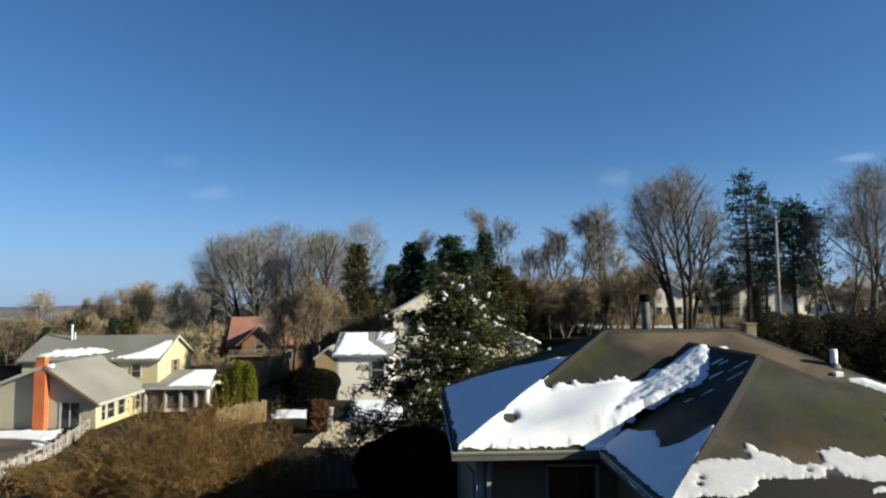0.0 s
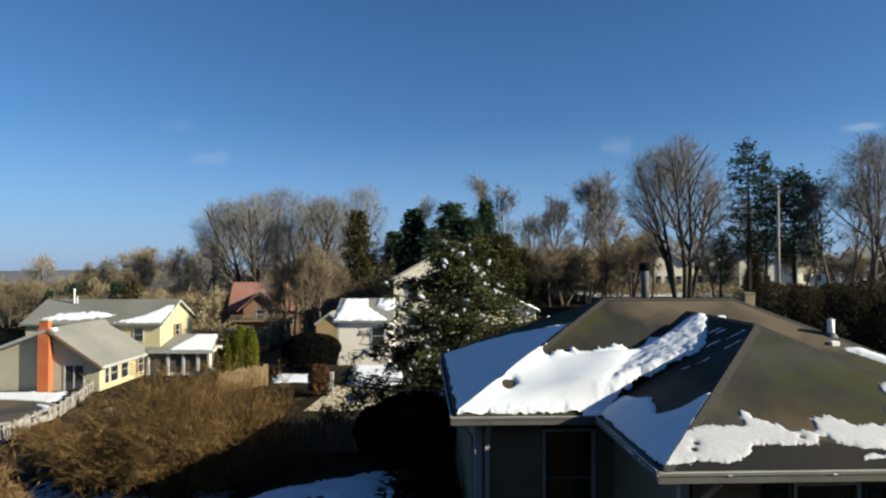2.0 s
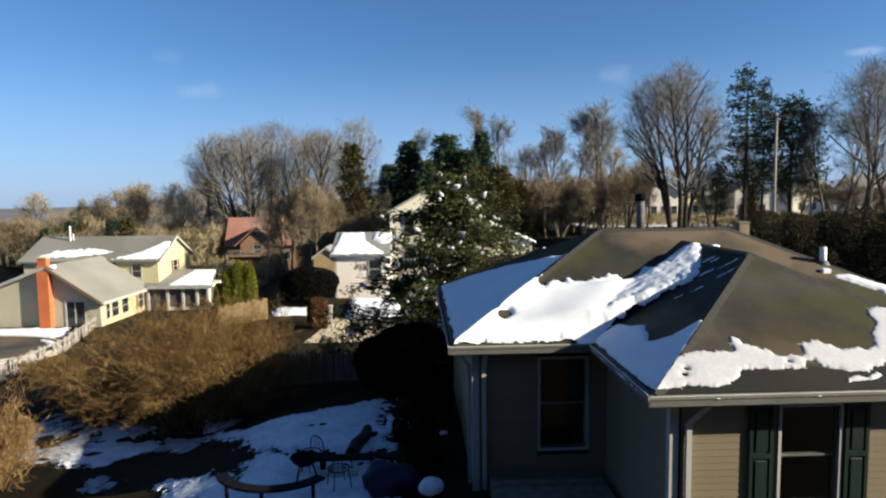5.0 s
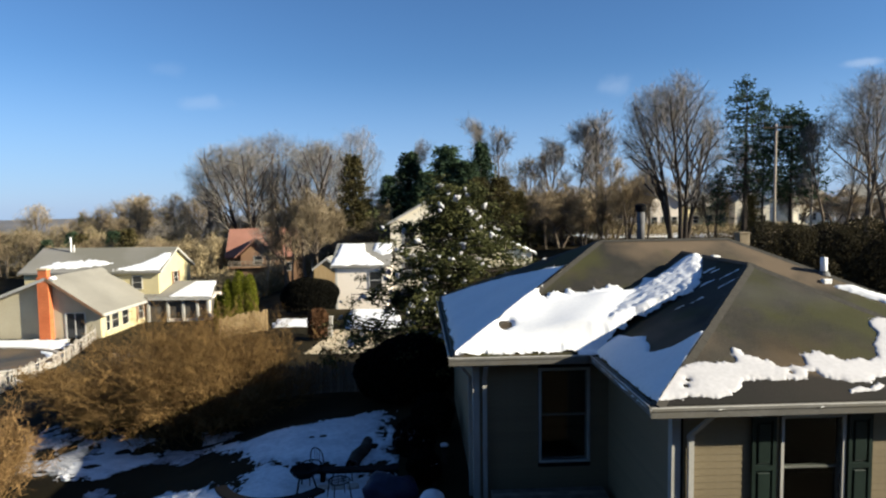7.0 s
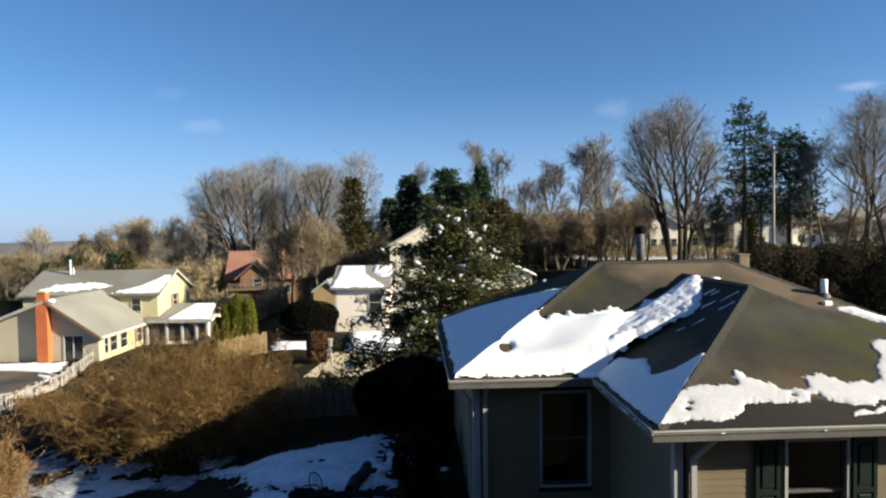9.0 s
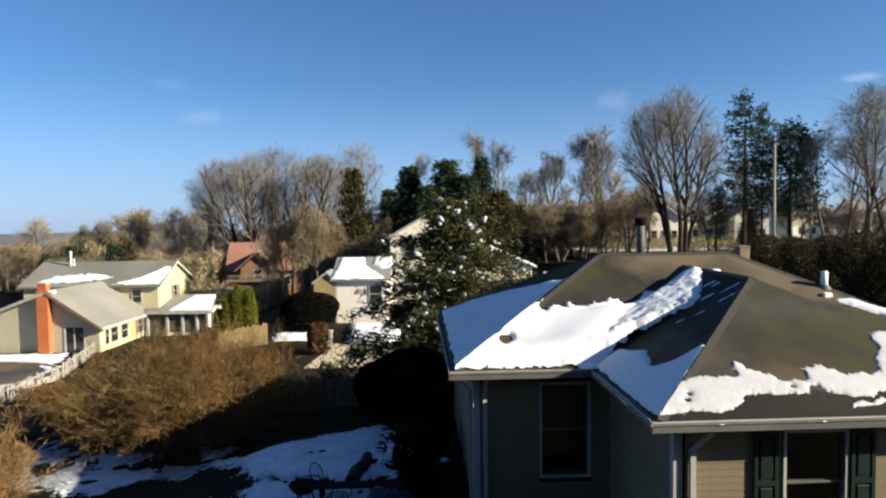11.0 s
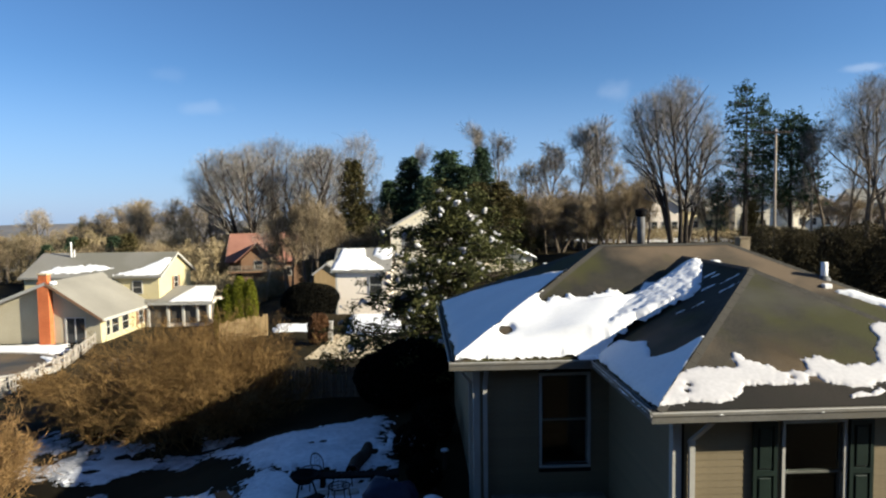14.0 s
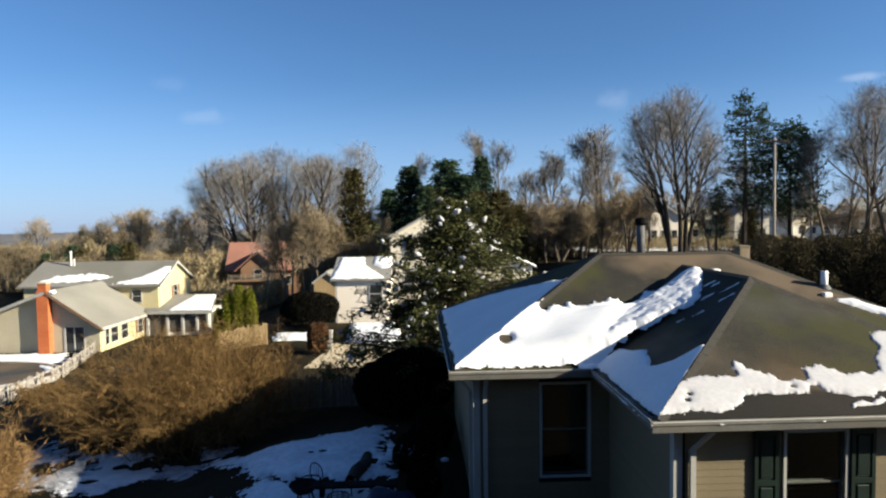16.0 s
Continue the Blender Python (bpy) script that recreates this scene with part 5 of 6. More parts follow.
# ---- snow on the ground ----
flat = lambda x, y: G(x, y) + 0.012
ID = Matrix.Identity(4)
lawn = "patchy blue shaded snow on the lawn"
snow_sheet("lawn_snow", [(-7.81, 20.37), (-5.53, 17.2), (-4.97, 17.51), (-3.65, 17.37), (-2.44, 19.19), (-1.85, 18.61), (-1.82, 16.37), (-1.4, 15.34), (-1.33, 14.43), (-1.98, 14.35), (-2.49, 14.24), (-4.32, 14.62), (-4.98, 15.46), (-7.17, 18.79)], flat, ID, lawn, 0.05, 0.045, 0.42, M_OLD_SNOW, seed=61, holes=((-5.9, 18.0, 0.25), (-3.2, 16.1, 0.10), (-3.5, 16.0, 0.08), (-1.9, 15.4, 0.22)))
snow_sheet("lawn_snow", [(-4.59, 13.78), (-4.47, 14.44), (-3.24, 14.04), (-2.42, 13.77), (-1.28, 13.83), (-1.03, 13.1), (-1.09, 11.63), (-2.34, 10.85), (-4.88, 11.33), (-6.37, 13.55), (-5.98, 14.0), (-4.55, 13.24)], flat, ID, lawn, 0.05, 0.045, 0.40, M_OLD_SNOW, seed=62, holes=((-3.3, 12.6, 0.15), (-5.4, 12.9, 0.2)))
snow_sheet("lawn_snow", [(-14.3, 20.7), (-13.6, 21.5), (-12.56, 20.35), (-11.1, 20.4), (-10.6, 18.6), (-10.9, 16.9), (-11.76, 17.4)], flat, ID, "thin broken snow on the slope, coloured darker for shade", 0.025, 0.045, 1.0, M_THIN_SNOW, seed=63, holes=((-12.3, 18.9, 0.3),))
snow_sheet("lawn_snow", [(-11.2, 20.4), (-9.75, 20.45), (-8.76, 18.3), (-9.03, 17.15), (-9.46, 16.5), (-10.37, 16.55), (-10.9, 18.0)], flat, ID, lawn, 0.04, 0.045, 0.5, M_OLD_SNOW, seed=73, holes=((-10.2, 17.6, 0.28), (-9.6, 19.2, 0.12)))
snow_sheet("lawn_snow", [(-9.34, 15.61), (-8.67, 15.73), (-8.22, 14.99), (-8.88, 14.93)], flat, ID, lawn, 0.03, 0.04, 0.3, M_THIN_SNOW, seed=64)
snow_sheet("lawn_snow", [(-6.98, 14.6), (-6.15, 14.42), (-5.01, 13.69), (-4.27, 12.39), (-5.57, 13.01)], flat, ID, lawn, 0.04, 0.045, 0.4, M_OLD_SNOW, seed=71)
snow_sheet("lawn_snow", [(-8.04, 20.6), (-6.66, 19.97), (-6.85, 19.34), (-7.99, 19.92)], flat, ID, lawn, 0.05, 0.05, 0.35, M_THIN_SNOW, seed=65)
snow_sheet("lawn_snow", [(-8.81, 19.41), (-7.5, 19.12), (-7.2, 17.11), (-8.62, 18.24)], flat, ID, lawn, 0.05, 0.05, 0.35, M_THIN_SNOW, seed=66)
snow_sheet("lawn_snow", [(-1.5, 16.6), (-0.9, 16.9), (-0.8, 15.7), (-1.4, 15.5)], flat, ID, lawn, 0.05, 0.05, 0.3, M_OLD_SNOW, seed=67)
snow_sheet("yard_snow", [(-45, 49.4), (-29.6, 49.4), (-28.2, 46.2), (-45, 45.8)], flat, ID, "sunlit snow on the neighbours' yard", 0.10, 0.4, 0.6, seed=68)
snow_sheet("yard_snow", [(-7.0, 46.5), (-3.6, 46.8), (-2.6, 40.0), (-4.3, 39.0), (-6.4, 40.4)], flat, ID, "heaped snow beside the driveway", 0.30, 0.12, 0.12, seed=69)
snow_sheet("yard_snow", [(-11.7, 43.8), (-9.0, 43.6), (-8.6, 41.2), (-11.4, 41.0)], flat, ID, "shaded snow beside shrubs", 0.12, 0.15, 0.3, seed=70)
snow_sheet("yard_snow", [(18, 95), (40, 96), (42, 86), (20, 86)], flat, ID, "snowy verge beyond the roofs", 0.1, 0.8, 1.0, seed=71)

# ---- fences ----
def fence(points, pitch, wide, high, material, label, pointed=True, name="picket_fence", lean=0.03, seed=4, skip=0.0):
    r = random.Random(seed)
    root = thing(name, Matrix.Identity(4), label, "fence")
    shapes = []
    for k in range(3):
        w, h = wide / 2, high * (0.94 + 0.05 * k)
        top = [(0, 0, h)] if pointed else []
        pts = [(-w, 0, 0), (w, 0, 0), (w, 0, h - (w if pointed else 0))] + top + [(-w, 0, h - (w if pointed else 0))]
        shapes.append(mesh_of("picket", plate(pts, (0, 0.022, 0)), material))
    for (x0, y0), (x1, y1) in zip(points, points[1:]):
        L = math.hypot(x1 - x0, y1 - y0)
        turn = math.degrees(math.atan2(y1 - y0, x1 - x0))
        n = int(L / pitch)
        for i in range(n):
            if r.random() < skip:
                continue
            x, y = x0 + (x1 - x0) * i / n, y0 + (y1 - y0) * i / n
            ob = new("picket", shapes[r.randrange(3)])
            ob.parent = root
            ob.matrix_local = pose(x, y, G(x, y) + 0.03, 0, math.degrees(r.gauss(0, lean)), turn)
        posts = max(1, int(L / 2.4))
        for i in range(posts + 1):
            x, y = x0 + (x1 - x0) * i / posts, y0 + (y1 - y0) * i / posts
            p = part("post", soft_box(-0.05, 0.05, 0.03, 0.13, -0.3, high * 1.05, 0.008), material, root)
            p.matrix_local = pose(x, y, G(x, y), 0, 0, turn)
        for zz in (0.25, 0.78):
            bm = bmesh.new()
            for i in range(posts):
                a, b = i / posts, (i + 1) / posts
                xa, ya, xb, yb = x0 + (x1 - x0) * a, y0 + (y1 - y0) * a, x0 + (x1 - x0) * b, y0 + (y1 - y0) * b
                nx, ny = -(y1 - y0) / L * 0.045, (x1 - x0) / L * 0.045
                za, zb = G(xa, ya) + high * zz, G(xb, yb) + high * zz
                slab(bm, [(xa + nx, ya + ny, za), (xb + nx, yb + ny, zb), (xb + nx, yb + ny, zb + 0.08), (xa + nx, ya + ny, za + 0.08)], (-nx * 0.45, -ny * 0.45, 0))
            part("rail", bm, material, root)
    return root


fence([(-13.5, 25.2), (-6.4, 22.6), (-2.4, 21.6)], 0.13, 0.10, 1.15, M_WOODGREY, "weathered grey picket fence in shade")
fence([(-24.4, 30.0), (-25.2, 36.0), (-25.6, 42.0), (-27.6, 49.4)], 0.21, 0.10, 1.0, M_PICKET, "weathered white picket fence round the pool", skip=0.28, lean=0.14)
fence([(-14.2, 39.5), (-11.4, 40.0)], 0.15, 0.14, 1.3, M_TAN, "sunlit tan board fence", False, "board_fence", 0.01)




# ================= houses farther off =================
def far_window(owner, m, x, z, w, h, shutters=None, frame_mat=None):
    """A window on a wall whose outer face is y = 0 in the pose m."""
    fr = part("window", boxes((x - w / 2 - 0.07, x - w / 2, -0.05, 0.03, z - 0.07, z + h + 0.07), (x + w / 2, x + w / 2 + 0.07, -0.05, 0.03, z - 0.07, z + h + 0.07),
                              (x - w / 2, x + w / 2, -0.05, 0.03, z - 0.07, z), (x - w / 2, x + w / 2, -0.05, 0.03, z + h, z + h + 0.07), (x - w / 2, x + w / 2, -0.03, 0.02, z + h * 0.48, z + h * 0.52)), frame_mat or M_TRIM, owner)
    fr.matrix_local = m
    part("pane", boxes((x - w / 2, x + w / 2, -0.02, -0.012, z, z + h)), M_DARKGLASS, fr)
    if shutters:
        for s in (-1, 1):
            part("shutter", soft_box(x + s * (w / 2 + 0.27) - 0.19, x + s * (w / 2 + 0.27) + 0.19, -0.06, -0.01, z - 0.05, z + h + 0.05, 0.01), shutters, fr)


M_DARKGLASS = bpy.data.materials.new("dark_window_glass")
M_DARKGLASS.use_nodes = True
g = M_DARKGLASS.node_tree.nodes["Principled BSDF"]
g.inputs["Base Color"].default_value, g.inputs["Roughness"].default_value = (0.02, 0.022, 0.024, 1), 0.08


def gable(owner, x0, x1, y0, y1, base, eave, ridge, wall_mat, roof_mat, along="x", over=0.35, thick=0.16):
    """A gabled block: its ridge runs along x or y."""
    if along == "x":
        ym = (y0 + y1) / 2
        pts = [(x0, y0, base), (x0, y1, base), (x0, y1, eave), (x0, ym, ridge), (x0, y0, eave)]
        part("wall", plate(pts, (x1 - x0, 0, 0)), wall_mat, owner)
        k = (ridge - eave) / (ym - y0)
        for s, yy in ((-1, y0), (1, y1)):
            e = yy + s * over
            part("roof", plate([(x0 - over, e, eave - k * over + 0.12), (x1 + over, e, eave - k * over + 0.12), (x1 + over, ym, ridge + 0.12), (x0 - over, ym, ridge + 0.12)], (0, 0, -thick)), roof_mat, owner)
            for xe in (x0 - over - 0.03, x1 + over):
                part("rake_board", plate([(xe, e, eave - k * over - 0.10), (xe, ym, ridge - 0.10), (xe, ym, ridge + 0.10), (xe, e, eave - k * over + 0.10)], (0.03, 0, 0)), M_TRIM, owner)
    else:
        xm = (x0 + x1) / 2
        pts = [(x0, y0, base), (x1, y0, base), (x1, y0, eave), (xm, y0, ridge), (x0, y0, eave)]
        part("wall", plate(pts, (0, y1 - y0, 0)), wall_mat, owner)
        k = (ridge - eave) / (xm - x0)
        for s, xx in ((-1, x0), (1, x1)):
            e = xx + s * over
            part("roof", plate([(e, y0 - over, eave - k * over + 0.12), (e, y1 + over, eave - k * over + 0.12), (xm, y1 + over, ridge + 0.12), (xm, y0 - over, ridge + 0.12)], (0, 0, -thick)), roof_mat, owner)
            for ye in (y0 - over - 0.03, y1 + over):
                part("rake_board", plate([(e, ye, eave - k * over - 0.10), (xm, ye, ridge - 0.10), (xm, ye, ridge + 0.10), (e, ye, eave - k * over + 0.10)], (0, 0.03, 0)), M_TRIM, owner)


# ---- the yellow house with the brick chimney ----
YM = pose(-31.5, 50.0, -4.3, 0, 0, -1)
yh = thing("house", YM, "pale yellow two-storey house with grey roofs and brick chimney", "house")
gable(yh, -7.6 + 0.3, 5.47 - 0.3, 7.7, 14.7, -0.6, 4.62, 6.45, M_YELLOW, M_SHINGLE_GREY, "x", 0.35)
# front wing: gable towards the garden, the two slopes unlike
part("wall", plate([(-8.0, 0, -0.6), (4.0, 0, -0.6), (4.0, 0, 2.2), (0, 0, 4.8), (-8.0, 0, 1.8)], (0, 7.68, 0)), M_GREYGREEN, yh, "grey board gable wall")
part("wall", boxes((4.004, 4.03, 0.02, 7.66, -0.6, 2.2)), M_YELLOW, yh)
part("roof", plate([(4.45, -0.5, 2.05), (4.45, 7.7, 2.05), (0, 7.7, 5.0), (0, -0.5, 5.0)], (0, 0, -0.16)), M_SHINGLE_LIGHT, yh, "pale grey shingled slope")
part("roof", plate([(0, -0.5, 5.0), (0, 7.7, 5.0), (-8.4, 7.7, 1.82), (-8.4, -0.5, 1.82)], (0, 0, -0.16)), M_SHINGLE_LIGHT, yh)
part("rake_board", plate([(0, -0.54, 4.98), (-8.4, -0.54, 1.80), (-8.4, -0.54, 1.58), (0, -0.54, 4.74)], (0, 0.035, 0)), M_TRIM, yh)
# brown instead of white trim: the overhang's shade is put into this board's colour
part("rake_board", plate([(4.45, -0.54, 2.03), (0, -0.54, 4.98), (0, -0.54, 4.74), (4.45, -0.54, 1.80)], (0, 0.035, 0)), M_BROWNWALL, yh, "rake board coloured dark for overhang shade")
part("fascia", boxes((4.45, 4.49, -0.3, 7.6, 1.80, 2.04)), M_TRIM, yh)
ch = part("chimney", boxes((-0.65, 0.25, -0.5, -0.004, -0.6, 5.0), (-0.55, 0.15, -0.46, -0.004, 5.0, 5.55)), M_BRICK, yh, "tall orange brick chimney")
part("chimney_cap", soft_box(-0.62, 0.22, -0.52, 0.06, 5.55, 5.67, 0.02), M_CONCRETE, ch)
part("chimney_snow", soft_box(0.26, 0.75, -0.5, 0.0, 4.72, 5.05, 0.12), M_SNOW, ch, "small heap of snow")
sd = part("sliding_door", boxes((1.15, 1.30, -0.05, 0.02, 0, 2.1), (1.95, 2.03, -0.05, 0.02, 0, 2.1), (2.75, 2.83, -0.05, 0.02, 0, 2.1), (1.30, 2.75, -0.05, 0.02, 2.03, 2.1)), M_TRIM, yh, "white-framed glass sliding door")
part("pane", boxes((1.30, 1.95, -0.01, 0.0, 0, 2.03)), M_DARKGLASS, sd)
part("pane", boxes((2.03, 2.75, -0.012, -0.002, 0, 2.03)), M_DARKGLASS, sd)
RM = pose(4.03, 0, 0, 0, 0, 90)
for x, w in ((1.0, 0.5), (2.1, 1.0), (3.7, 1.0), (6.4, 0.8)):
    far_window(yh, RM, x, 0.5, w, 1.3, M_BROWNWALL if x > 6 else None)
UM = pose(5.18, 0, 0, 0, 0, 90)
far_window(yh, UM, 11.2, 3.05, 0.75, 1.15, M_BROWNWALL)
far_window(yh, pose(0, 7.68, 0), 3.2, 3.0, 0.8, 1.1)
part("stovepipe", tubes(((-4.5, 10.5, 6.2), (-4.5, 10.5, 7.5), 0.075, 0.075, 10), ((-4.5, 10.5, 7.5), (-4.5, 10.5, 7.62), 0.12, 0.09, 10), ((-4.2, 10.5, 6.2), (-4.2, 10.5, 6.9), 0.05, 0.05, 10)), M_PVC, yh, "pale vent pipe")
# sunroom at the end
part("sunroom", boxes((4.06, 10.0, 7.2, 11.0, -0.6, 2.2)), M_PALE, yh, "small sunroom with white posts")
part("roof", plate([(3.62, 6.8, 2.25), (10.4, 6.8, 2.25), (9.2, 11.2, 3.25), (3.62, 11.2, 3.25)], (0, 0, -0.14)), M_SHINGLE_GREY, yh)
part("fascia", boxes((4.5, 10.4, 6.74, 6.79, 2.0, 2.24)), M_TRIM, yh)
for x in (4.4, 6.2, 7.6, 8.9, 9.9):
    part("post", soft_box(x - 0.11, x + 0.11, 6.98, 7.18, -0.6, 2.1, 0.02), M_TRIM, yh)
for a, b in ((4.55, 6.05), (6.35, 7.45), (7.75, 8.75), (9.05, 9.75)):
    part("screen_panel", boxes((a, b, 7.15, 7.19, 0.3 if a > 5 else -0.4, 2.0)), M_SCREEN, yh, "dark screened opening")
part("screen_panel", boxes((10.004, 10.03, 7.5, 10.6, 0.5, 2.0)), M_SCREEN, yh)
k1 = (6.45 - 4.62) / 3.5
up_h = lambda x, y: 4.62 + 0.13 + k1 * (y - 7.7)
snow_sheet("roof_snow", [(-6.0, 8.0), (-5.0, 8.8), (-1.4, 9.2), (0.4, 8.7), (-0.6, 8.3), (-2.9, 8.0)], up_h, YM, "sunlit snow on the upper grey roof", 0.12, 0.12, 0.2, seed=81)
snow_sheet("roof_snow", [(1.0, 7.6), (3.2, 8.6), (4.8, 10.2), (5.4, 10.1), (5.35, 7.6)], up_h, YM, "sunlit snow at the gable end of the roof", 0.12, 0.12, 0.15, seed=82)
snow_sheet("roof_snow", [(6.3, 7.0), (7.2, 11.0), (9.2, 11.0), (10.2, 7.0)], lambda x, y: 2.26 + (y - 6.8) * 0.227, YM, "sunlit snow on the sunroom roof", 0.12, 0.15, 0.1, seed=83)

# ---- pool and its cover ----
pool = thing("swimming_pool", Matrix.Translation((-32.0, 41.0, G(-30, 41) - 0.75)), "oval above-ground pool under a dark sagging cover", "pool")


def oval(rx, ry, z0, z1, k=48):
    bm = bmesh.new()
    lo = [bm.verts.new((rx * math.cos(6.28319 * i / k), ry * math.sin(6.28319 * i / k), z0)) for i in range(k)]
    hi = [bm.verts.new((rx * math.cos(6.28319 * i / k), ry * math.sin(6.28319 * i / k), z1)) for i in range(k)]
    for i in range(k):
        bm.faces.new((lo[i], lo[(i + 1) % k], hi[(i + 1) % k], hi[i]))
    return bm, lo, hi


bm, lo, hi = oval(6.3, 4.0, -0.1, 1.15)
part("pool_wall", bm, M_POOLWALL, pool)
bm, lo, hi = oval(6.45, 4.15, 1.12, 1.2)
ins = [bm.verts.new((v.co.x * 0.955, v.co.y * 0.93, v.co.z)) for v in hi]
for i in range(48):
    bm.faces.new((hi[i], hi[(i + 1) % 48], ins[(i + 1) % 48], ins[i]))
part("pool_rim", bm, M_POOLWALL, pool)
verts, faces = [], []
for r in range(12):
    for i in range(48):
        q = r / 11
        a = 6.28319 * i / 48
        x, y = 6.2 * q * math.cos(a), 3.9 * q * math.sin(a)
        verts.append((x, y, 1.17 - 0.25 * (1 - q * q) + 0.05 * noise.noise((x, y, 7.0))))
for r in range(11):
    for i in range(48):
        faces.append((r * 48 + i, r * 48 + (i + 1) % 48, (r + 1) * 48 + (i + 1) % 48, (r + 1) * 48 + i))
raw_part("pool_cover", verts, faces, M_POOLCOVER, pool, "dark sagging pool cover", True)
snow_sheet("pool_snow", [(3.4, 2.9), (4.6, 2.5), (5.7, 1.0), (5.3, 0.8), (4.4, 1.9)], lambda x, y: 1.14, Matrix.Translation((-32.0, 41.0, G(-30, 41) - 0.75)), "crescent of snow on the pool rim", 0.08, 0.1, 0.1, seed=91)

# ---- garage with snowy roof, and small sheds ----
gr = thing("garage", Matrix.Translation((-8.3, 48.0, -1.9)), "off-white garage with a snow-covered roof", "garage")
gable(gr, 0, 3.9, 0, 6.0, -0.5, 3.4, 4.75, M_PALE, M_SHINGLE_GREY, "x", 0.3)
far_window(gr, pose(0, 0, 0), 3.05, 1.55, 0.9, 1.3)
part("corner_board", boxes((-0.03, 0.12, -0.03, 0.05, -0.3, 3.3)), M_TRIM, gr)
snow_sheet("roof_snow", [(-0.3, -0.3), (0.1, 2.85), (1.9, 2.85), (2.1, 1.6), (3.0, 0.6), (3.9, -0.25)], lambda x, y: 3.53 + 0.45 * y, Matrix.Translation((-8.3, 48.0, -1.9)), "bright snow on the garage roof", 0.16, 0.12, 0.12, seed=95)
snow_sheet("roof_snow", [(2.7, 1.9), (2.8, 2.9), (4.1, 2.9), (4.15, 1.3), (3.4, 1.2)], lambda x, y: 3.53 + 0.45 * y, Matrix.Translation((-8.3, 48.0, -1.9)), "bright snow on the garage roof", 0.16, 0.12, 0.12, seed=96)
sh = thing("shed", Matrix.Translation((-11.6, 56.0, G(-10, 56))), "small tan wooden garden shed", "shed")
gable(sh, 0, 2.3, 0, 2.6, -0.4, 2.35, 3.2, M_TAN, M_SHINGLE_GREY, "y", 0.15)
drive = thing("driveway", Matrix.Identity(4), "sunlit sandy driveway", "driveway", kind="structure")
verts, faces = [], []
for i in range(15):
    for j in range(13):
        x, y = -7.55 + 0.30 * i + 0.05 * j, 33.2 + 0.55 * j
        verts.append((x, y, G(x, y) + 0.05))
for i in range(14):
    for j in range(12):
        faces.append((i * 13 + j, (i + 1) * 13 + j, (i + 1) * 13 + j + 1, i * 13 + j + 1))
raw_part("driveway_surface", verts, faces, M_CONCRETE, drive, "", True)
gp = thing("gate_post", Matrix.Translation((-6.95, 37.9, G(-6.95, 37.9))), "white square gate post beside the driveway", "post")
part("shaft", soft_box(-0.13, 0.13, -0.13, 0.13, -0.2, 1.15, 0.01), M_TRIM, gp)
part("post_cap", soft_box(-0.17, 0.17, -0.17, 0.17, 1.15, 1.25, 0.02), M_TRIM, gp)

# ---- cream gabled house behind the evergreen ----
cr = thing("house", Matrix.Translation((-4.9, 58.0, -1.9)), "cream two-storey house with a broad gable", "house")
gable(cr, 0, 8.8, 0, 9.0, -0.5, 6.3, 8.75, M_CREAM, M_SHINGLE_GREY, "y", 0.4)
CM = pose(0, 0, 0)
for x, z in ((1.7, 4.2), (4.4, 4.2), (7.0, 4.2), (1.7, 1.2), (7.0, 1.2)):
    far_window(cr, CM, x, z, 0.9, 1.4)
part("wing", boxes((8.81, 13.2, 1.5, 8.0, -0.5, 3.4)), M_CREAM, cr)
part("roof", plate([(8.81, 1.1, 5.3), (8.81, 8.4, 5.3), (13.6, 8.4, 3.2), (13.6, 1.1, 3.2)], (0, 0, -0.15)), M_SHINGLE_GREY, cr)
part("wall", plate([(8.81, 1.5, 3.4), (13.0, 1.5, 3.4), (8.81, 1.5, 5.15)], (0, 6.4, 0)), M_CREAM, cr)
snow_sheet("roof_snow", [(8.9, 1.15), (8.9, 8.2), (13.5, 8.2), (13.5, 1.15)], lambda x, y: 5.31 - 0.438 * (x - 8.81), Matrix.Translation((-4.9, 58.0, -1.9)), "snow on the lower roof", 0.14, 0.2, 0.15, seed=97)

# ---- red-roofed house ----
rh = thing("house", pose(-28.6, 84.0, -4.2, 0, 0, 10), "brown timber house with a faded red roof", "house")
gable(rh, 0, 9.2, 0, 8.0, -0.5, 3.9, 7.1, M_BROWNWALL, M_SHINGLE_RED, "x", 0.5)
part("wall", plate([(1.6, -1.2, -0.5), (6.0, -1.2, -0.5), (6.0, -1.2, 3.9), (3.8, -1.2, 5.9), (1.6, -1.2, 3.9)], (0, 1.19, 0)), M_BROWNWALL, rh)
for s in (-1, 1):
    part("roof", plate([(3.8, -1.9, 6.25), (3.8 + s * 2.9, -1.9, 3.7), (3.8 + s * 2.9, 1.6, 3.7), (3.8, 3.6, 6.25)], (0, 0, -0.15)), M_SHINGLE_RED, rh)
rail = part("balcony_rail", boxes((0.0, 6.2, -1.75, -1.68, 3.05, 3.12), (0.0, 6.2, -1.75, -1.68, 2.4, 2.45)), M_WOODGREY, rh, "weathered balcony rail")
for i in range(21):
    part("baluster", boxes((0.1 + i * 0.3, 0.2 + i * 0.3, -1.74, -1.69, 2.45, 3.05)), M_WOODGREY, rail)
part("balcony", boxes((-0.1, 6.3, -1.8, -0.01, 2.2, 2.38)), M_BROWNWALL, rh)
for x in (1.0, 3.8, 7.4):
    far_window(rh, pose(0, -1.2 if x == 3.8 else 0, 0), x, 2.6 if x == 3.8 else 1.6, 1.0, 1.1)

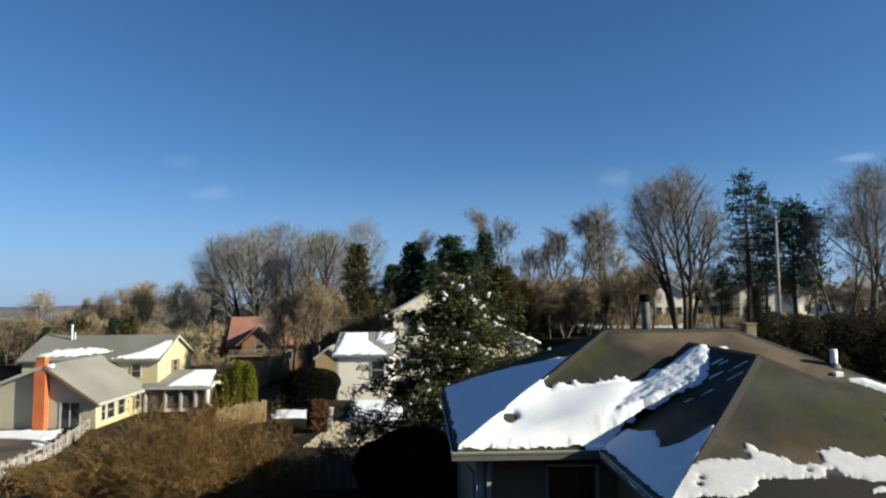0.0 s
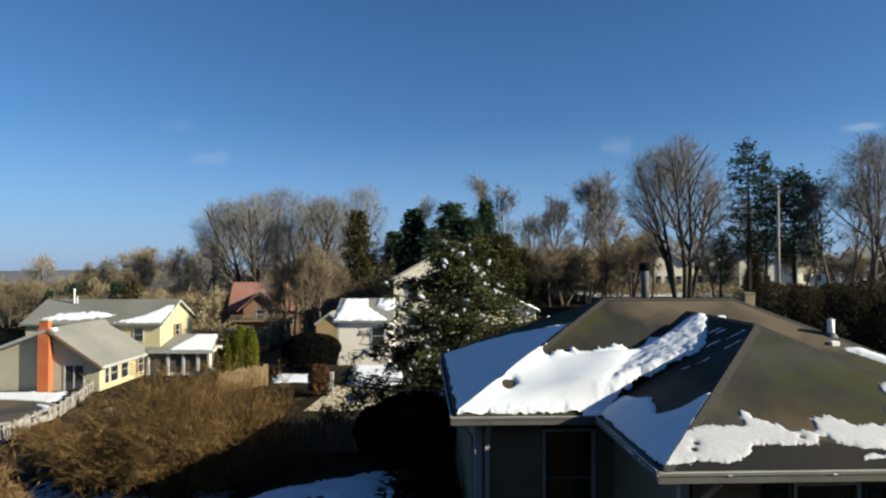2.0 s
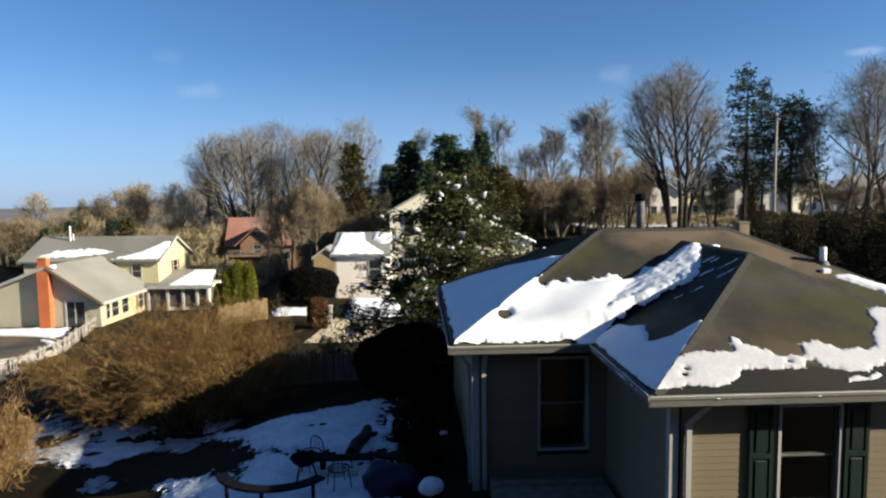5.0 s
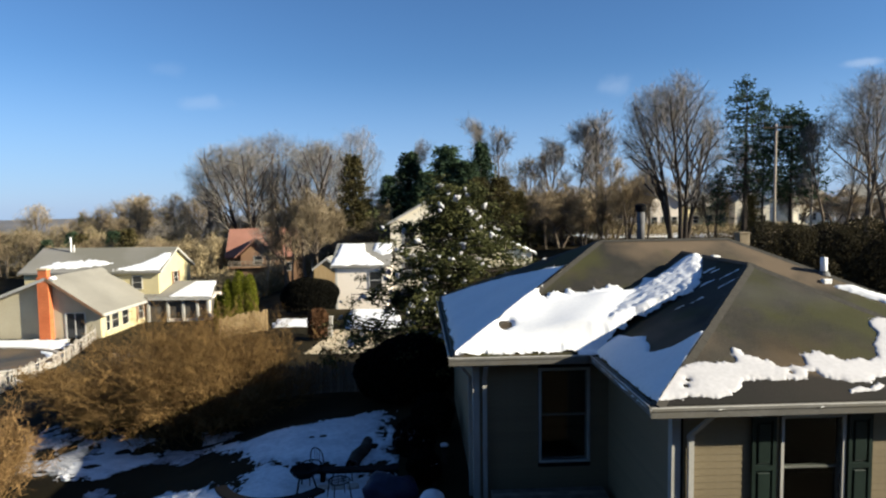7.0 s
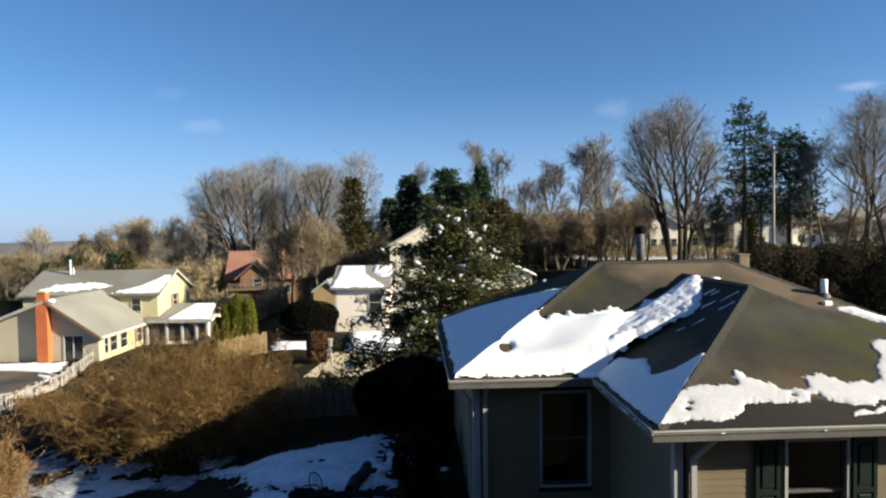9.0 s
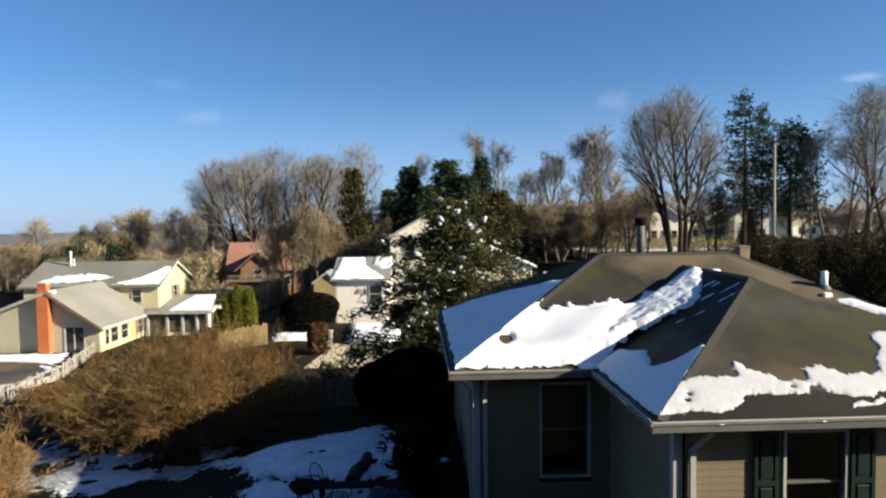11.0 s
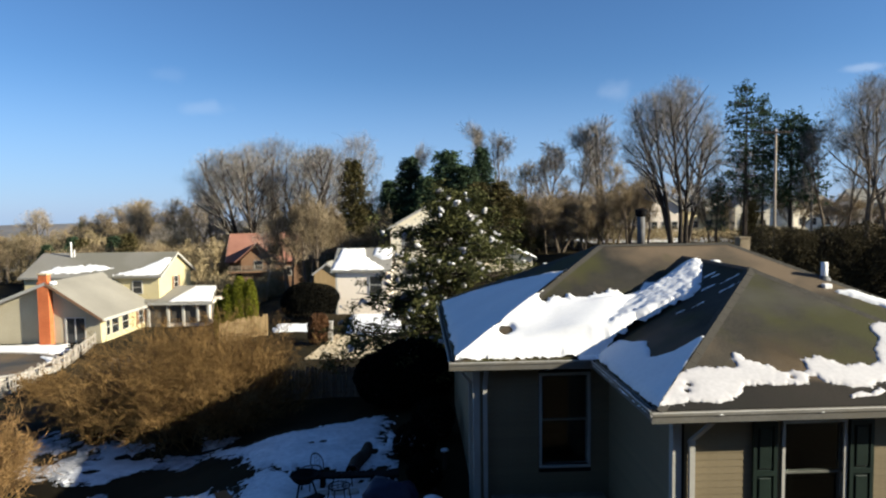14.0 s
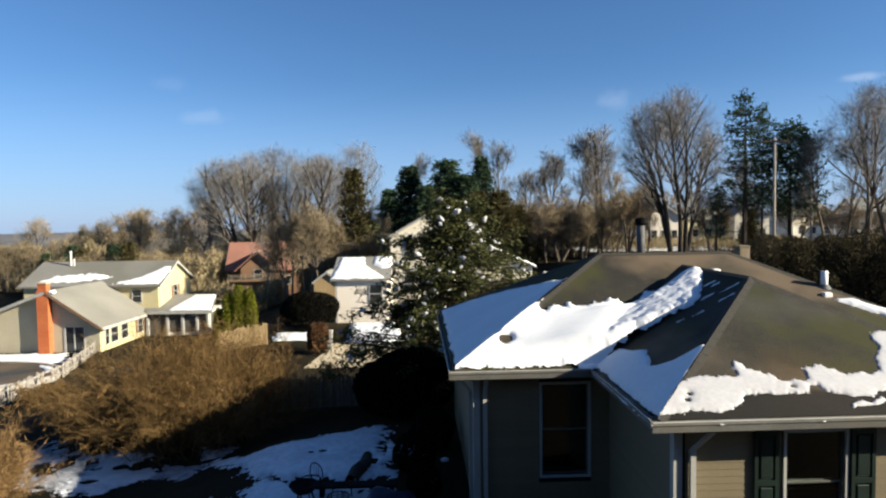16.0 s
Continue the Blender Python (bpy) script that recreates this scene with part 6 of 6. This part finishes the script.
# ---- houses beyond, on the rise ----
for x, y, w, dp, base, eave, ridge, wm_, rm_, tr in ((33.5, 104, 5.5, 8, 0.4, 4.0, 6.0, M_PALE, M_SHINGLE_GREY, 0), (41.5, 108, 8.0, 8, 0.6, 3.6, 5.6, M_YELLOW, M_SHINGLE_LIGHT, 8),
                                                   (48.8, 106, 5.5, 8, 0.6, 4.2, 6.0, M_CREAM, M_SHINGLE_LIGHT, -6), (64.0, 116, 8.0, 8, 0.8, 4.0, 6.0, M_CREAM, M_SHINGLE_LIGHT, 5),
                                                   (74.5, 114, 7.0, 8, 0.8, 4.6, 7.0, M_PALE, M_SHINGLE_GREY, -8)):
    o = thing("house", pose(x, y, G(x, y), 0, 0, tr), "pale distant suburban house", "house", "houses beyond the trees")
    gable(o, 0, w, 0, dp, -0.6, eave + 0.4, ridge + 0.4, wm_, rm_, "x" if w > 6.5 else "y", 0.4)
    for i in range(3):
        far_window(o, pose(0, 0, 0), w * (0.2 + 0.3 * i), 1.0, 0.9, 1.2)

# ---- utility poles ----
def utility_pole(x, y, top, arm=True):
    z = G(x, y)
    o = thing("utility_pole", Matrix.Translation((x, y, z)), "weathered wooden utility pole" + (" with crossarm" if arm else ""), "utility pole")
    h = top - z
    part("shaft", tubes(((0, 0, -0.5), (0, 0, h), 0.13, 0.085, 10)), M_POLE, o, "", True)
    if arm:
        part("crossarm", soft_box(-1.1, 1.2, -0.19, -0.10, h - 0.35, h - 0.22, 0.01), M_BARK_DARK, o)
        for xx in (-1.0, -0.5, 0.55, 1.1):
            part("insulator", tubes(((xx, -0.145, h - 0.23), (xx, -0.145, h - 0.05), 0.05, 0.03, 8)), M_IRON, o)


utility_pole(26.1, 50.0, 11.9)
utility_pole(36.0, 62.0, 9.6, False)

# ================= things on the lawn by the house =================
def curved_bench(x, y, turn, label):
    o = thing("curved_bench", pose(x, y, G(x, y), 0, 0, turn), label, "bench", "benches round the table")
    bm = bmesh.new()
    angs = [radians(-60 + 10 * i) for i in range(13)]
    slab(bm, [(1.06 * math.cos(t), 1.06 * math.sin(t), 0.46) for t in angs] + [(1.3 * math.cos(t), 1.3 * math.sin(t), 0.46) for t in angs[::-1]], (0, 0, -0.05))
    part("seat", bm, M_IRON, o)
    for t in (-52, 0, 52):
        a = radians(t)
        part("leg", boxes((1.12 * math.cos(a) - 0.03, 1.12 * math.cos(a) + 0.03, 1.12 * math.sin(a) - 0.03, 1.12 * math.sin(a) + 0.03, -0.05, 0.41)), M_IRON, o)
    return o


curved_bench(-3.45, 12.75, -95, "curved black iron garden bench on snow")
fp = thing("fire_pit", Matrix.Translation((-3.0, 12.95, G(-3.0, 12.95))), "round black iron fire bowl on snow", "fire pit")
bm = bmesh.new()
rings = []
for r, z in ((0.08, 0.30), (0.18, 0.33), (0.25, 0.39), (0.28, 0.46), (0.31, 0.48), (0.30, 0.50), (0.27, 0.48), (0.22, 0.43), (0.14, 0.40), (0.04, 0.39)):
    rings.append([bm.verts.new((r * math.cos(6.28319 * k / 24), r * math.sin(6.28319 * k / 24), z)) for k in range(24)])
for a, b in zip(rings, rings[1:]):
    for k in range(24):
        bm.faces.new((a[k], a[(k + 1) % 24], b[(k + 1) % 24], b[k]))
bm.faces.new(rings[0][::-1]); bm.faces.new(rings[-1])
part("bowl", bm, M_IRON, fp, "", True)
for k in range(3):
    a = 2.094 * k
    part("leg", tubes(((0.28 * math.cos(a), 0.28 * math.sin(a), -0.05), (0.16 * math.cos(a), 0.16 * math.sin(a), 0.34), 0.02, 0.02, 8)), M_IRON, fp)


def wire_chair(x, y, turn):
    """A garden chair bent from iron rod, with a hooped back."""
    o = thing("garden_chair", pose(x, y, G(x, y), 0, 0, turn), "black iron rod garden chair standing in snow", "chair", "garden chairs round the fire bowl")
    ring = [(0.22 * math.cos(6.28319 * k / 16), 0.22 * math.sin(6.28319 * k / 16), 0.43) for k in range(17)]
    part("seat", tubes(*[(a, b, 0.013, 0.013, 6) for a, b in zip(ring, ring[1:])], *[((-0.21, yy, 0.43), (0.21, yy, 0.43), 0.007, 0.007, 5) for yy in (-0.06, 0.06)]), M_IRON, o)
    hoop = [(0.22 * math.cos(math.pi * k / 10), 0.17, 0.43 + 0.30 * math.sin(math.pi * k / 10) ** 0.6) for k in range(11)]
    part("backrest", tubes(*[(a, b, 0.013, 0.013, 6) for a, b in zip(hoop, hoop[1:])], *[((xx, 0.17, 0.43), (xx, 0.17, 0.71), 0.006, 0.006, 5) for xx in (-0.08, 0.0, 0.08)]), M_IRON, o)
    for sx, sy in ((-1, -1), (1, -1), (-1, 1), (1, 1)):
        part("leg", tubes(((0.15 * sx, 0.15 * sy, 0.43), (0.20 * sx, 0.20 * sy, -0.03), 0.012, 0.012, 6)), M_IRON, o)


for x, y, turn in ((-2.95, 13.35, -40), (-2.2, 12.5, -150)):
    wire_chair(x, y, turn)
for k, x in enumerate((-2.62, -2.32, -2.0)):
    st = thing("edging_stone", pose(x, 12.95 + 0.02 * k, G(x, 12.95), 0, 0, 7 * k), "pale rough edging stone on snow", "stone", "edging stones by the bench")
    bm = soft_box(-0.13, 0.13, -0.08, 0.08, -0.04, 0.13, 0.03)
    for v in bm.verts:
        v.co += Vector(noise.noise_vector(v.co * 6 + Vector((k * 5, 0, 0)))) * 0.02
    part("block", bm, M_POOLWALL, st)
lg = thing("log", pose(-2.05, 14.7, G(-2.05, 14.7) + 0.10, 0, 0, 80), "dark fallen log lying in snow", "log")
v, f = sticks([(-0.7, 0, 0), (-0.2, 0.03, 0.02), (0.3, -0.02, 0)], [(-0.2, 0.03, 0.02), (0.3, -0.02, 0), (0.75, 0.05, 0.03)], [0.14, 0.16, 0.15], [0.16, 0.15, 0.12], 10)
raw_part("trunk", v, f, M_BARK_DARK, lg, "", True)
gb = thing("garden_bench", pose(-1.95, 13.4, 0, 0, 0, 2), "long low black garden bench", "bench")
part("seat", soft_box(-0.9, 0.9, -0.14, 0.14, 0.24, 0.30, 0.01), M_IRON, gb)
for x in (-0.75, 0.75):
    part("leg", soft_box(x - 0.05, x + 0.05, -0.12, 0.12, -0.05, 0.24, 0.01), M_IRON, gb)
tp = thing("covered_grill", Matrix.Translation((-1.1, 12.2, 0)), "grill under a navy tarpaulin", "grill")
bm = soft_box(-0.5, 0.5, -0.3, 0.3, -0.05, 0.62, 0.16)
bmesh.ops.subdivide_edges(bm, edges=bm.edges[:], cuts=3, use_grid_fill=True)
for v in bm.verts:
    v.co += Vector(noise.noise_vector(v.co * 3.1)) * 0.14
part("tarpaulin", bm, M_TARP, tp, "", True)
pl = thing("planter", Matrix.Translation((-0.30, 11.7, -0.05)), "round planter heaped with snow", "planter")
part("pot", tubes(((0, 0, -0.03), (0, 0, 0.42), 0.18, 0.24, 16)), M_IRON, pl, "", True)
bm = bmesh.new()
bmesh.ops.create_icosphere(bm, subdivisions=3, radius=1.0, matrix=Matrix.LocRotScale(Vector((0, 0, 0.44)), None, Vector((0.25, 0.25, 0.16))))
for v in bm.verts:
    v.co += Vector(noise.noise_vector(v.co * 5)) * 0.03
part("snow_cap", bm, M_OLD_SNOW, pl, "white cap of snow", True)
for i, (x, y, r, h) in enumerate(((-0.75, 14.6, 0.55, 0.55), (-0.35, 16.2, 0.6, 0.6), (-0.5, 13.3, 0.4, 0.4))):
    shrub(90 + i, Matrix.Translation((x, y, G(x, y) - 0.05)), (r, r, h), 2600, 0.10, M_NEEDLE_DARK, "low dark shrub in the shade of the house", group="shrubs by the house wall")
for i, (x, y, z) in enumerate(((-0.05, 14.3, 0.0), (-0.5, 14.6, 0.0), (-0.28, 13.2, 0.0))):
    po = thing("garden_post", Matrix.Translation((x, y, G(x, y))), "short dark garden post capped with snow", "post", "garden posts by the house")
    part("shaft", soft_box(-0.05, 0.05, -0.05, 0.05, -0.1, 0.42, 0.01), M_BARK_DARK, po)
    bm = bmesh.new()
    bmesh.ops.create_icosphere(bm, subdivisions=2, radius=1.0, matrix=Matrix.LocRotScale(Vector((0, 0, 0.44)), None, Vector((0.10, 0.08, 0.05))))
    for v in bm.verts:
        v.co += Vector(noise.noise_vector(v.co * 7 + Vector((i * 3, 0, 0)))) * 0.02
    part("snow_cap", bm, M_OLD_SNOW, po, "small cap of snow", True)
dk = thing("deck", HOUSE, "low grey wooden deck against the house wall", "deck")
for i in range(8):
    part("board", soft_box(0.75, 2.95, -1.0 + 0.16 * i, -1.0 + 0.16 * i + 0.15, 0.30, 0.34, 0.006), M_WOODGREY, dk)
part("rim_joist", boxes((0.75, 2.95, -1.03, -1.004, -0.1, 0.335), (0.72, 0.748, -1.03, 0.28, -0.1, 0.335)), M_WOODGREY, dk)

# unseen plain house, added behind the camera to close the yard and block skylight
bh = thing("house", Matrix.Translation((-14.0, -11.8, 0)), "unseen plain brown house added to close the yard and block skylight", "house")
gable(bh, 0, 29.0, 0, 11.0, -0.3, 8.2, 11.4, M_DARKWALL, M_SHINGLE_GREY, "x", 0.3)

# siding boards of the hip-roofed house
for owner, length, openings, height in siding_jobs:
    for k in range(int((height + 0.15) / LAP)):
        z = -0.15 + k * LAP
        gaps = [(o[0] - 0.056, o[1] + 0.056) for o in openings if o[2] - 0.05 < z + LAP and o[3] + 0.06 > z]
        x = 0.0
        for a, b in gaps + [(length, length)]:
            if a - x > 0.02:
                ob = new("siding_board", board_mesh(a - x))
                ob.parent = owner
                ob.matrix_local = Matrix.Translation((x, -0.001, z))
            x = b
